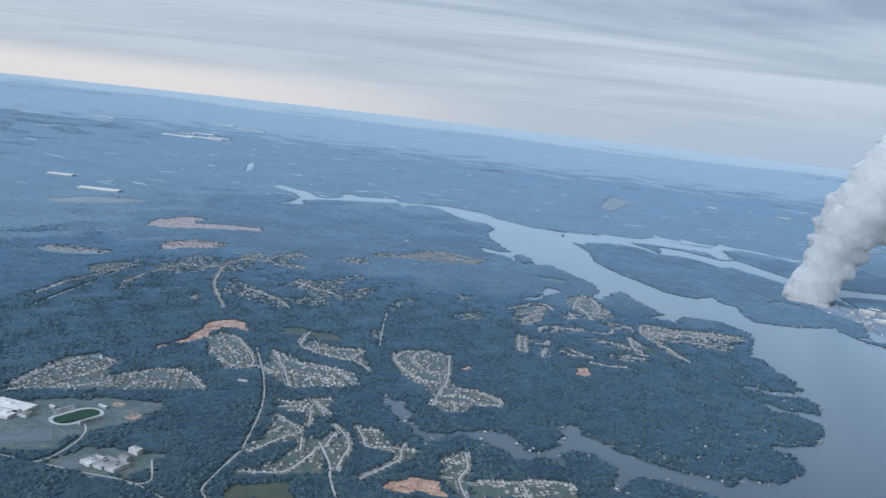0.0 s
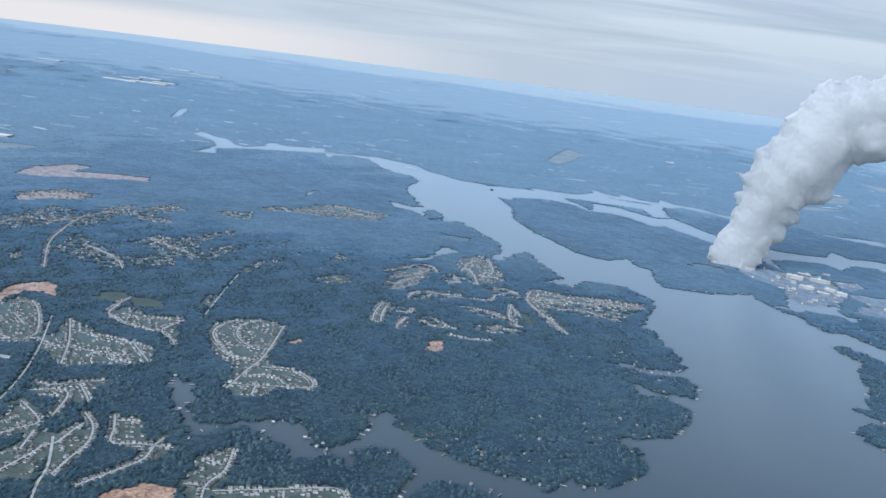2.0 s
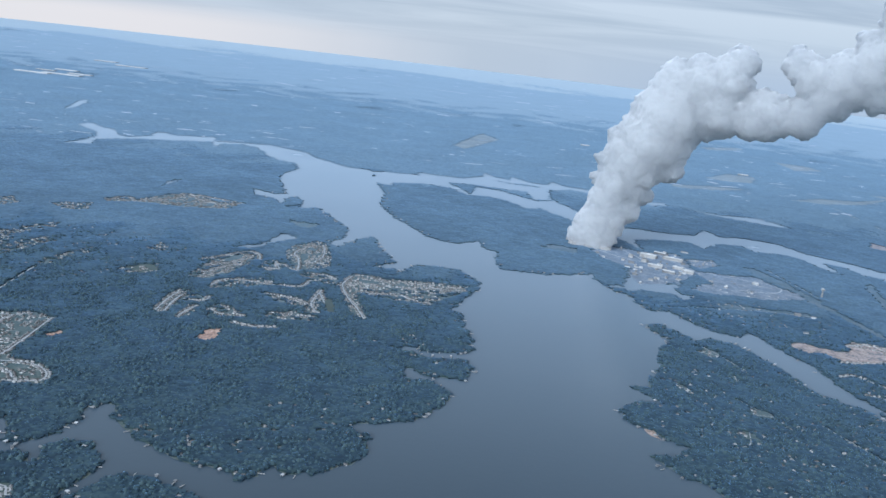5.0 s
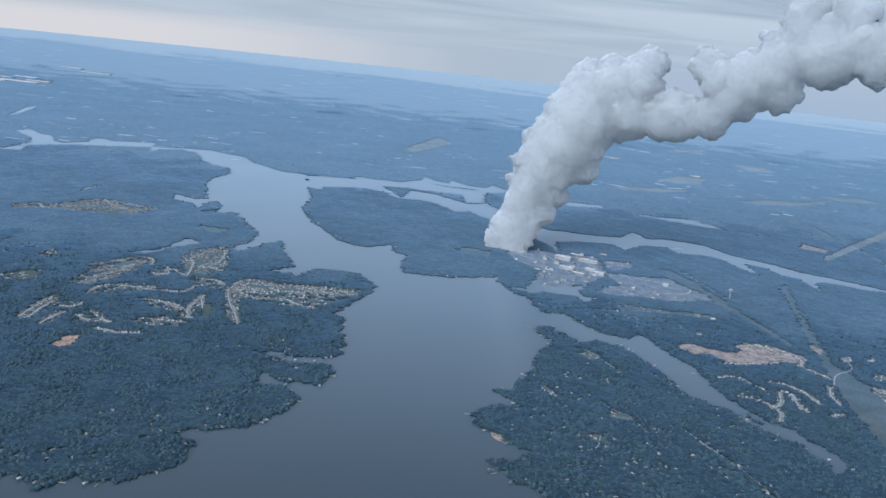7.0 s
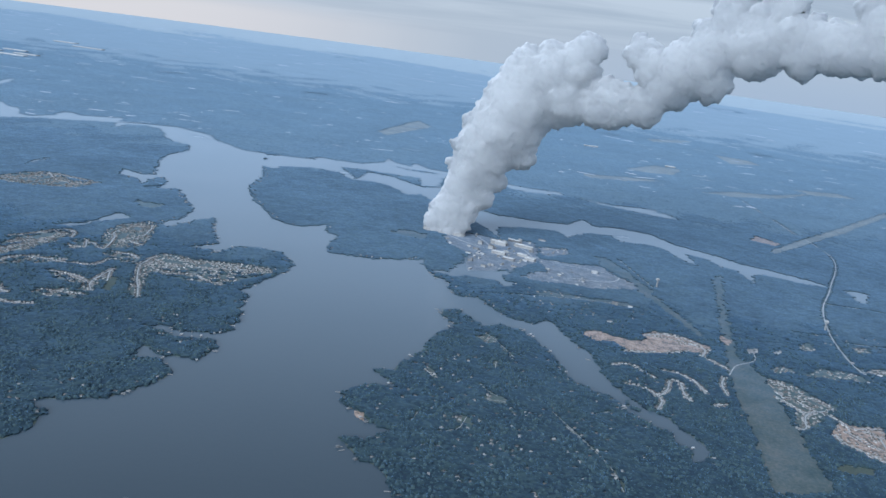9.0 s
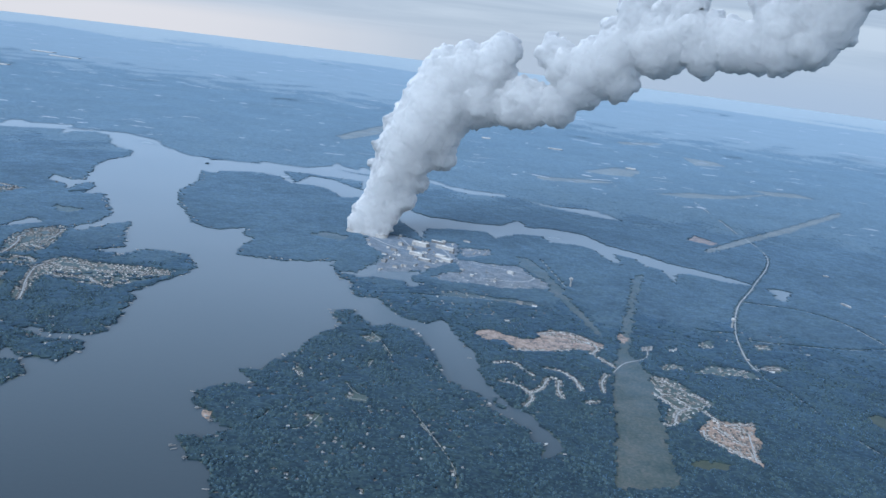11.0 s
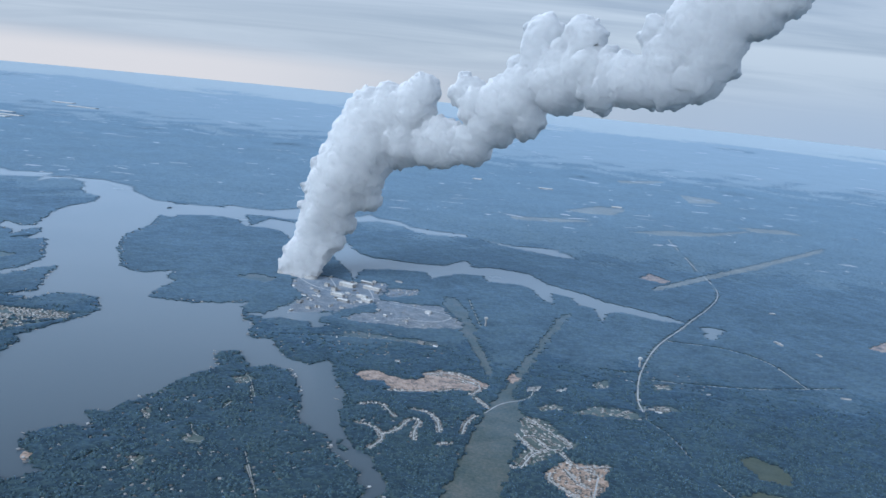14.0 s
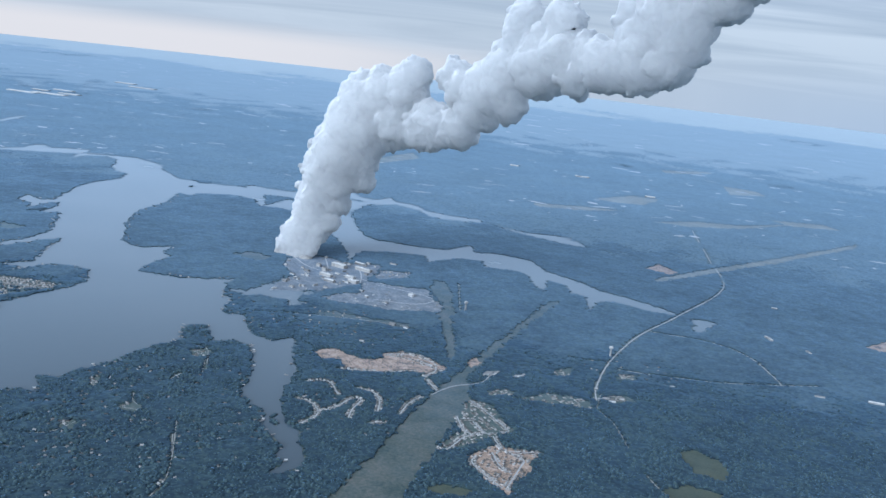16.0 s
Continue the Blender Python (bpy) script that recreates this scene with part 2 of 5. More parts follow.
CONCRETE = material("weathered concrete", [(0.3, (0.3, 0.29, 0.28)), (0.7, (0.5, 0.49, 0.47))], scale=0.8, fine=4.0)
TURF = material("green turf", [(0.3, (0.02, 0.055, 0.04)), (0.7, (0.035, 0.08, 0.055))], scale=2.0)
STEAM = material("condensed steam", [(0.2, (0.475, 0.475, 0.475)), (0.8, (0.51, 0.51, 0.51))], scale=0.3, rough=1.0, specular=0.0)
soft = STEAM.node_tree.nodes["Principled BSDF"].inputs
soft["Subsurface Weight"].default_value, soft["Subsurface Scale"].default_value = 1.0, 30.0
soft["Subsurface Radius"].default_value = (1, 1, 1)

WATER_SKIN = bpy.data.materials.new("lake water")
WATER_SKIN.use_nodes = True
add, link = nodes_of(WATER_SKIN.node_tree)
bsdf = add("ShaderNodeBsdfPrincipled", Roughness=0.12, IOR=1.45)
bsdf.inputs["Base Color"].default_value = (0.009, 0.023, 0.034, 1)
# tinted sheen brightens the far water in place of haze
bsdf.inputs["Sheen Weight"].default_value, bsdf.inputs["Sheen Roughness"].default_value = 1.0, 0.355
bsdf.inputs["Sheen Tint"].default_value = (0.63, 0.80, 1.0, 1)
link(bsdf.outputs[0], add("ShaderNodeOutputMaterial").inputs[0])
where = add("ShaderNodeTexCoord")
wave = add("ShaderNodeTexNoise", Scale=1.5, Detail=5.0, Roughness=0.65)
link(where.outputs["Object"], wave.inputs["Vector"])
ripple = add("ShaderNodeBump", Strength=0.2, Distance=0.02)
link(wave.outputs["Fac"], ripple.inputs["Height"])
link(ripple.outputs[0], bsdf.inputs["Normal"])
gust = add("ShaderNodeTexNoise", Scale=0.07, Detail=4.0)
link(where.outputs["Object"], gust.inputs["Vector"])
calm = add("ShaderNodeMapRange")
calm.inputs["To Min"].default_value, calm.inputs["To Max"].default_value = 0.12, 0.34
link(gust.outputs["Fac"], calm.inputs["Value"])
link(calm.outputs[0], bsdf.inputs["Roughness"])

# ---- the plan: outlines of water, clearings, roads and streets ----
WATER = {}
WATER['creek_bank'] = [(-3.1, 75.4), (-1, 74), (-0.2, 74), (1.2, 71.1), (1.1, 69.9), (2.2, 67.8), (3.2, 67.1), (4.7, 67.4), (5.2, 68.4), (9.1, 69.8), (10.1, 69.9), (11.6, 66.8), (12.7, 66.3), (13.7, 67.2), (14.4, 69), (14.7, 73.2), (15, 74.3), (16.3, 74.4), (17.3, 71.8), (18.6, 70.4), (22.8, 67.5), (25, 66.8), (27.4, 66.7), (27.8, 61.8), (25.3, 63.4), (23.5, 64), (21.3, 64), (20.3, 63.1), (19.1, 60), (18.5, 60.6), (19.3, 63.8), (19.2, 65.3), (17.3, 68), (15.9, 67.8), (15, 66.9), (15, 63.7), (14.3, 65), (13.1, 65), (11.1, 63.7), (9.2, 65.7), (6.1, 67.8), (3, 64.5), (0.6, 68.3), (-1.7, 72.3)]
WATER['west_shore'] = [(27, 66.6), (27.9, 66.4), (28.2, 65.5), (29.7, 66.2), (30, 68.6), (30.8, 67.5), (32.7, 67), (34.1, 67.7), (35.8, 69.4), (36.3, 71.2), (36.2, 73.8), (35.9, 75.3), (34.7, 75.6), (33.9, 76.5), (39.1, 78.8), (41.8, 84.5), (41.3, 86.8), (39, 88.2), (37, 87.6), (36.7, 88.9), (36.9, 90.6), (37.9, 90.7), (38.6, 89.5), (40.5, 89.3), (42.7, 89.6), (43.5, 91.9), (43.5, 94), (42.4, 94.7), (38.7, 94.4), (34.9, 95.9), (37.3, 97.1), (38.2, 95.9), (41.8, 96.7), (43.2, 97.9), (42.6, 103.5), (41.8, 106.1), (41.5, 109.8), (39.9, 111.4), (42.9, 122.3), (42.7, 125.6), (56.9, 121), (53.8, 91.4), (45.5, 67.2), (27.5, 61.6)]
WATER['mid_lake'] = [(42.7, 125.6), (39.7, 130.9), (36.6, 131.3), (34.2, 130.7), (32, 124.6), (31.4, 126.7), (28.1, 126.1), (30.8, 130.7), (27.6, 138.3), (25.7, 145.1), (24.3, 142.8), (22.1, 135.3), (20.1, 136.2), (21.7, 142.2), (21.1, 148.5), (13.4, 162), (10.4, 159.5), (9.6, 166.8), (7.5, 170.2), (6.4, 167.2), (7.3, 160.5), (4.5, 165.6), (0.6, 167.3), (-0.9, 172.2), (3.8, 170.2), (5.2, 171.5), (18.2, 196.7), (20.4, 190.8), (22.1, 184.8), (22.5, 173.5), (26.9, 161.7), (30, 156.7), (33.3, 150.5), (35.9, 148), (38.5, 147.4), (41.9, 151.4), (42.9, 146.6), (44.9, 145.2), (44.8, 138.9), (45.7, 134.4), (53, 134.7), (59.3, 138.5), (58.8, 130.5), (56.8, 120.4)]
WATER['cove'] = [(8.5, 127.2), (9.8, 129.2), (11.6, 131.1), (12.8, 138.4), (13.7, 139.5), (15.7, 137.6), (14.3, 135.3), (12.7, 131.6), (11.5, 128.1), (10, 127.5)]
WATER['far_arm'] = [(5.2, 171.5), (2, 181), (-0.2, 186.8), (-0.9, 194.7), (0.1, 202.3), (-2.2, 210.2), (-6.5, 211.9), (-10, 215.9), (-15.9, 227.8), (-20.9, 230.9), (-25, 226.7), (-24.5, 219), (-27.7, 228.7), (-32.5, 224.9), (-44.1, 216.7), (-48.8, 209.7), (-45.9, 201.5), (-49, 201), (-51.8, 198.3), (-50.4, 204.4), (-50.9, 214.1), (-53.7, 220.7), (-63.8, 230.6), (-63.2, 237.8), (-56.4, 230.3), (-53.2, 230.4), (-48.5, 220.9), (-45.2, 219.7), (-42.7, 225.1), (-43.9, 233.2), (-42, 234.4), (-38.2, 231.9), (-30.1, 237.8), (-27.5, 230.6), (-20, 233.6), (-14.4, 235.4), (-7.8, 231.5), (-3.9, 229.9), (-0.8, 223.5), (4.7, 218.3), (8.6, 214), (14, 213.7), (16.3, 210.2), (18.5, 197)]
WATER['north_arm'] = [(9, 209.3), (12.6, 210.4), (18.2, 213.8), (25.2, 215.4), (25, 219.3), (30.6, 218.2), (35.9, 218.8), (42.1, 222.4), (46.6, 219.2), (55.9, 219.2), (56, 202.6), (52, 199.7), (50.2, 210.2), (45.2, 209.6), (37.3, 210.7), (33, 209.2), (37, 201.7), (38.5, 196.6), (39, 208), (44.3, 207), (46.7, 198.7), (53.1, 189.8), (50.5, 187), (46.1, 194.4), (42.1, 196.8), (37.5, 195.6), (33.8, 202), (28.5, 203.6), (22, 199.6), (21.9, 195.2), (19.1, 196.5), (15.8, 197.5)]
WATER['north_inlet'] = [(35.9, 218.8), (40.3, 225.5), (39.8, 233.6), (42.7, 228.1), (46.5, 225), (47.3, 230.9), (51.4, 225), (56.9, 224.7), (57.1, 222.1), (51.8, 220.7), (46.5, 220), (42.1, 222.4)]
WATER['arm_link'] = [(44.2, 207.8), (52.1, 199), (56.6, 202.3), (59, 194.9), (65.4, 182.6), (69.9, 178.5), (67.7, 171.4), (63.6, 173.1), (57.7, 182.5), (53.1, 189.2), (47.1, 195.3)]
WATER['east_arm'] = [(55.5, 196.4), (56.2, 202.8), (61.4, 190.5), (64.7, 182.9), (68.5, 179.8), (72.4, 180.1), (76.5, 179.4), (82.3, 180.6), (85.3, 187.9), (86.6, 185.9), (87.4, 182.5), (91.5, 184.1), (98.2, 182.7), (101.6, 176), (109.5, 170.2), (111.6, 167.4), (115.4, 165.9), (120, 163.2), (123.9, 160.3), (124.3, 158.8), (119.9, 158.8), (114.1, 161.2), (112.1, 159.8), (110.6, 152.8), (109.5, 161.9), (107.2, 162.3), (105.8, 167.6), (102.8, 168.9), (103, 160.2), (100.2, 165.7), (99.5, 169.7), (96.9, 172.5), (91.7, 171), (89.6, 176), (85.6, 175), (81.6, 168.3), (79.9, 173.1), (74.6, 172), (69.9, 169.4), (68.9, 165.8), (69.6, 161.2), (67.5, 166.2), (62.7, 174.9), (58.5, 184.1)]
WATER['long_inlet'] = [(51.1, 222), (55.5, 221.5), (57.1, 230.7), (59.8, 226.2), (65.9, 224.5), (70, 219), (75.7, 217.5), (82.9, 218.3), (83, 214.2), (76.9, 211.8), (71.5, 212.5), (67.5, 218.3), (61.1, 221.5), (56.8, 217)]
WATER['reservoir'] = [(86.9, 213.8), (93.7, 210.7), (100.4, 212.1), (103.3, 212.4), (107.9, 203.4), (102.9, 203.8), (96.6, 206.7), (91.5, 208.7)]
WATER['pond'] = [(126, 157.8), (128.6, 158.8), (130.4, 157.6), (128.2, 153.7), (127.7, 151.2), (126, 151.4), (126.5, 155.2)]
WATER['far_pond'] = [(-81.7, 260.4), (-89.2, 284), (-89.4, 291.1), (-85.1, 280.7), (-81.1, 264.9)]
WATER['small_pond'] = [(-15.2, 164.1), (-16.4, 168.9), (-15.6, 172), (-14.6, 172.3), (-15.3, 167)]
WATER['creek'] = [(59.3, 132), (60.5, 130.1), (63.1, 129.3), (64.6, 122.9), (67.8, 123.1), (69.8, 119), (72.2, 116.3), (74.5, 115.7), (76.3, 117.7), (77.3, 116.6), (76.8, 112.5), (77.8, 109.9), (79.7, 109.4), (80.7, 108.3), (80.6, 104.6), (81.1, 100.6), (82.2, 97.2), (83.3, 94.5), (84.2, 93.2), (85.7, 92.4), (87, 92.9), (86.7, 90.2), (87.4, 88.2), (89.2, 86.6), (88.6, 84.7), (87.7, 83.7), (87.8, 85.6), (86.9, 87.5), (86.1, 89.8), (82.6, 93.1), (82.1, 95.7), (79.1, 97.4), (77.3, 100.5), (77.5, 102.3), (76.4, 105.3), (74.9, 109.4), (72.9, 112.6), (70.6, 113), (68.5, 111.5), (67.2, 114.2), (65, 116.6), (63.6, 115.9), (61.4, 111.3), (57.5, 119.4)]
WATER['east_shore'] = [(55.5, 133.2), (60.4, 132.5), (64.4, 122.8), (63.6, 115.9), (64, 113.8), (65.4, 111), (65.3, 108.9), (63.8, 107.1), (63.2, 103.8), (63.2, 101), (61.8, 97.8), (60.5, 94.1), (58.7, 93.6), (60.3, 91.8), (61.6, 90.1), (58.5, 89.6), (57.2, 88.3), (56.7, 85.4), (58.5, 84.2), (60.8, 81.7), (62.1, 81), (60.4, 78.3), (58.7, 78.7), (58.2, 78), (59, 76.3), (61, 75.1), (62.1, 74.6), (63.3, 72.4), (63.9, 68.8), (56.9, 66.6), (53.5, 84.2), (49.8, 121.2)]
WATER['open_lake'] = [(36.4, 75.2), (42.6, 83.3), (44.4, 92.5), (46, 96.3), (44.6, 112.9), (42.7, 122.6), (59, 135.3), (62.9, 119.6), (63.3, 110.4), (58, 91.1), (57.1, 85.5), (58.6, 78.2), (62.7, 71.9), (28.6, 62), (27.7, 64.3), (29.4, 66.1), (33.2, 68), (35.7, 70), (36.5, 73.3)]
WATER['bay'] = [(48.1, 129.2), (55.1, 135.6), (58.6, 137.5), (60.1, 133), (59.6, 129), (64.4, 122.8), (58.9, 110.1), (50.4, 106.2), (45.8, 119.2)]
WATER['plant_cove'] = [(60.1, 133), (62.8, 133.8), (64.5, 140.8), (64.5, 146.2), (65.4, 141.4), (68.1, 138.6), (71.8, 141.8), (69.7, 137.9), (69.8, 134), (67.1, 133.7), (63.7, 131.2)]
WATER['intake_pond'] = [(70, 132.2), (71.9, 133.4), (72.3, 131.4), (70.5, 130.1)]
WATER['near_lake'] = [(32, 63), (64.1, 67.8), (66, 38), (71, 12), (64, -45), (31, -45), (24, 5), (29, 38), (29.5, 56)]
WATER['near_lake_west'] = [(34, 66), (46.1, 70.7), (60.3, 75.4), (64.1, 69.7), (64, 48), (40, 48), (35, 56)]
WATER['lake_core'] = [(43.3, 119.8), (55, 131.6), (58.8, 130.5), (61.6, 113.3), (57.3, 92.9), (49.8, 70.1), (37.3, 65.3), (43.4, 87), (43, 104.5)]
WATER['plant_cove_b'] = [(66, 133.1), (66.2, 137), (69.6, 137.2), (70.8, 138.4), (71.9, 141), (71.8, 137.6), (70.5, 135.4), (71, 133.5), (73.1, 133.2), (71.1, 130.6), (70, 132.7), (67.7, 132.3)]
WATER['plant_inlet'] = [(67.2, 165.8), (68.8, 169.6), (69.2, 165.9), (69.6, 159.6), (68.4, 163.1)]
WATER['creek_low'] = [(73.1, 114.9), (76.2, 107.1), (79.8, 100), (83.4, 94.8), (86.6, 90.1), (88.5, 85), (89.9, 86.3), (88.1, 90.1), (86.7, 93.2), (84.8, 94.6), (82.7, 98.8), (81.8, 101.6), (81, 107.3), (79.5, 110.4), (77.1, 116.7)]
CLEAR = {}
CLEAR['subdivision_a'] = [(-2.6, 83.8), (-4.3, 88.5), (-3, 91.1), (-0.2, 92.2), (2.1, 91.9), (2.9, 87.5), (3.2, 81.7), (5, 80.3), (6.6, 80.2), (8.5, 78.9), (9.5, 77.3), (9.2, 75.8), (6.7, 75.4), (5.6, 73), (3.6, 72.4), (2.4, 74.1), (1.9, 77.3), (-1.7, 81.7)]
CLEAR['subdivision_b'] = [(-14.2, 87), (-13.9, 89.9), (-10.2, 88.2), (-7.2, 89.3), (-6.2, 84.6), (-5.1, 81.7), (-7.8, 83.8), (-11.1, 84.4)]
CLEAR['field_a'] = [(-17.7, 91), (-17.3, 94), (-15.2, 93.4), (-14.5, 91.1), (-16.6, 90.5)]
CLEAR['field_b'] = [(-13.6, 90.5), (-14.3, 93), (-10.5, 92.3), (-10.5, 90.7), (-12.1, 89.8)]
CLEAR['subdivision_c'] = [(-15.5, 79.8), (-16.5, 84.2), (-12.2, 81.5), (-8.2, 81), (-6, 79.6), (-5.3, 76.1), (-8.3, 74.4), (-11.2, 72.7), (-15.8, 76.9)]
CLEAR['subdivision_d'] = [(0.1, 58.2), (1, 59.4), (1.5, 60.9), (-1.2, 61.6), (-3.2, 65.8), (-1.2, 66.1), (0.7, 63.3), (3, 62.3), (2.6, 60.6), (0.7, 58.7)]
CLEAR['subdivision_e'] = [(5.5, 57.4), (4.9, 62.1), (6.5, 64.1), (7.6, 62.3), (7.7, 60.2), (7.1, 57.9), (7, 55)]
CLEAR['subdivision_f'] = [(7.5, 57.9), (14.6, 61), (15.6, 60.2), (15.9, 57.9), (8, 55.2)]
CLEAR['soil_a'] = [(1.3, 54.3), (1.7, 55.6), (3.3, 57.5), (5.2, 57.3), (6.6, 54.7)]
CLEAR['subdivision_g'] = [(-11.6, 69.7), (-9.8, 69.1), (-8.5, 70.6), (-6.5, 71.5), (-5.9, 68), (-5.9, 66.9), (-9.7, 66.9)]
CLEAR['subdivision_h'] = [(-6.6, 62), (-5.4, 61.8), (-4.5, 63.7), (-3, 61.9), (-2.3, 59.4), (-2.8, 57.5), (-4.3, 58.1)]
CLEAR['subdivision_far'] = [(-18.5, 148.1), (-13.9, 150.4), (-11.2, 157.8), (-7.6, 159.8), (-2.7, 156.1), (1.4, 157.8), (0.3, 151.2), (-5, 149), (-12.5, 148.7), (-17.3, 146.1)]
CLEAR['soil_b'] = [(16.5, 93.5), (18, 95.2), (18.2, 91.5), (16.9, 90.9)]
CLEAR['soil_c'] = [(3.8, 87.1), (4.5, 88.6), (5.1, 87.4), (4.7, 86.2)]
CLEAR['field_c'] = [(11.2, 149.2), (16.8, 148.6), (15.4, 145.2), (13, 145.8)]
CLEAR['soil_d'] = [(-27.7, 77.2), (-25.7, 84.7), (-26.3, 90.7), (-23.9, 93.8), (-20.5, 89.7), (-24.2, 89.8), (-24.2, 84.2), (-26.3, 80.2)]
CLEAR['subdivision_i'] = [(-24.2, 84.2), (-23.4, 87.8), (-20.8, 86.8), (-17.1, 81.1), (-15.8, 76.4), (-18.4, 75.3), (-21.4, 78.8)]
CLEAR['subdivision_j'] = [(-33.3, 62.5), (-33.7, 71.2), (-31, 74.7), (-28.4, 73), (-27.3, 68.8), (-22, 74.3), (-17.9, 69.1), (-22.9, 66.6), (-29.1, 63.4)]
CLEAR['campus'] = [(-34.1, 56.9), (-31.7, 59.3), (-24.9, 63.3), (-19.4, 64.4), (-19.9, 59.1), (-22.5, 56), (-23.2, 51.6), (-28.7, 49.4)]
CLEAR['campus_b'] = [(-22.2, 49.9), (-21.2, 53.6), (-16.7, 54.4), (-15, 54.5), (-15.6, 50.5), (-18.3, 48.9)]
CLEAR['subdivision_k'] = [(-10.5, 65.4), (-7.4, 63.6), (-6.7, 61.6), (-9.9, 56.5), (-9.9, 57.7), (-9.8, 62.9)]
CLEAR['subdivision_m'] = [(-9.3, 52.9), (-7.4, 55.9), (-6, 61), (-4.3, 58.7), (-3.2, 56.1), (-6, 53.8)]
CLEAR['meadow'] = [(-8.9, 49), (-8.5, 51.4), (-5.2, 52.9), (-3.8, 50.2)]
CLEAR['soil_e'] = [(-60.8, 146.7), (-62.1, 155.1), (-58.6, 162.8), (-54.8, 162.1), (-55.5, 155.7), (-48.9, 159.1), (-42.7, 160.3), (-41.6, 156.3), (-48.6, 152.6), (-54.5, 148.3), (-57.9, 146.4)]
CLEAR['soil_f'] = [(80.2, 114.9), (82.2, 117), (84.4, 115.4), (86.4, 115.1), (88.4, 116.2), (87.7, 117.7), (90, 119.9), (93.8, 118.9), (96.1, 117), (95, 113.8), (91.7, 113.4), (88.5, 111.5), (85.3, 111.1), (84.2, 113.3), (82, 112.5)]
CLEAR['corridor'] = [(93.3, 80.1), (94.4, 88.9), (95, 98.4), (96.2, 107.3), (97.1, 114.5), (99.1, 125.8), (104.2, 154.5), (105.9, 155.7), (100.4, 126.6), (98.9, 115.5), (100, 109.5), (99.7, 99.5), (99.2, 90.1), (99.1, 82.7)]
CLEAR['corridor_b'] = [(90, 138.3), (91.8, 139.6), (95.7, 123.6), (95.9, 118.6), (93.2, 127.3)]
CLEAR['subdivision_p'] = [(100.2, 108.7), (102.9, 107.6), (105.9, 102.1), (104.1, 99.7), (100.7, 95.1), (99.5, 95.3), (100.8, 100), (99.8, 103.4)]
CLEAR['subdivision_q'] = [(102.5, 94.9), (104.4, 97.8), (108.9, 98.7), (108.5, 94.7), (107, 88.9), (105, 90.7)]
CLEAR['soil_g'] = [(97.2, 119.8), (98.2, 122.4), (99.5, 120.9), (98.6, 118.6)]
CLEAR['soil_h'] = [(151.8, 158.2), (158.9, 167), (158.4, 159.1), (153.7, 156.4)]
CLEAR['field_d'] = [(122, 104.5), (123.9, 106), (125.5, 104.9), (126.6, 103), (126.2, 100), (124.8, 99.8), (123.4, 100.5), (122.8, 101.9)]
CLEAR['field_e'] = [(120.3, 96), (122.4, 97.5), (125.4, 97.1), (125.7, 94), (122.8, 93), (121, 93.6)]
CLEAR['soil_i'] = [(119.3, 191.8), (122.1, 197.8), (126.2, 191.7), (123.5, 188.7)]
# a field, not a power line strip; listed here for the scrub material
CLEAR['corridor_f'] = [(52.1, 152.4), (53.9, 156.3), (57.8, 154.4), (57.3, 150.7)]
CLEAR['airfield'] = [(29, 287.4), (36.2, 337.1), (42.9, 321.1), (32.8, 279.2)]
CLEAR['meadow_v'] = [(25.2, 109.7), (26.3, 109.5), (27.6, 104.6), (26.7, 104.2)]
CLEAR['lawn_a'] = [(16.1, 131.8), (17.8, 135.5), (20.7, 134.9), (22.6, 125.6), (20.8, 121.9), (19.3, 120.3), (17.9, 124.2)]
CLEAR['lawn_b'] = [(26, 119.8), (27.1, 122), (31.5, 121.4), (41, 122.6), (40.6, 119.9), (33.9, 116.9), (28.4, 115.2), (28.5, 111.7), (30.8, 105.5), (30.1, 103.4), (27.9, 110.1)]
CLEAR['lawn_c'] = [(9.9, 106.2), (11.4, 97.7), (10.2, 97.1), (9.2, 102.9), (9.7, 106.1)]
CLEAR['lawn_d'] = [(8.3, 119.1), (11.5, 125.2), (13.4, 124.3), (13.1, 121.1), (9.7, 116.7)]
CLEAR['lawn_e'] = [(9.2, 112.9), (11.1, 117), (12.6, 119.8), (12.5, 115.4), (11.2, 111.8)]
CLEAR['meadow_w'] = [(2, 112.7), (3.7, 114.6), (4.6, 111.8), (3.4, 110)]
CLEAR['meadow_x'] = [(-14.5, 91.4), (-14, 93), (-11, 93.1), (-10.8, 91), (-12.7, 89.8)]
CLEAR['village_0'] = [(8.6, 111.3), (8.6, 118.3), (11.5, 125.2), (13.6, 124.4), (13.4, 119.7), (12.7, 114.7), (11.1, 110.9)]
CLEAR['village_1'] = [(10, 97), (9, 103.7), (9.9, 106.2), (12.6, 104.7), (13.6, 103.4), (11.6, 101.1), (11.3, 97.7)]
CLEAR['village_2'] = [(12.7, 95.9), (12.5, 100.4), (13.3, 102), (13.9, 97.3)]
CLEAR['village_3'] = [(12.3, 107.5), (12, 111.4), (14.7, 113.8), (18.5, 113.9), (18.6, 111.6), (15.6, 109.4)]
CLEAR['village_4'] = [(16, 128.1), (16.4, 133.8), (19.7, 138), (22.1, 130.3), (23.3, 123.5), (20.1, 119.3), (18.4, 121.2)]
CLEAR['village_5'] = [(15, 117.5), (14.8, 122.2), (17.2, 121.5), (17.9, 117.8)]
CLEAR['village_6'] = [(20.3, 117.9), (23.5, 120.6), (25.6, 118.4), (25.6, 115.4), (22.9, 115.1)]
CLEAR['village_7'] = [(24.2, 103.1), (23.8, 113), (25, 112.3), (26, 103.3)]
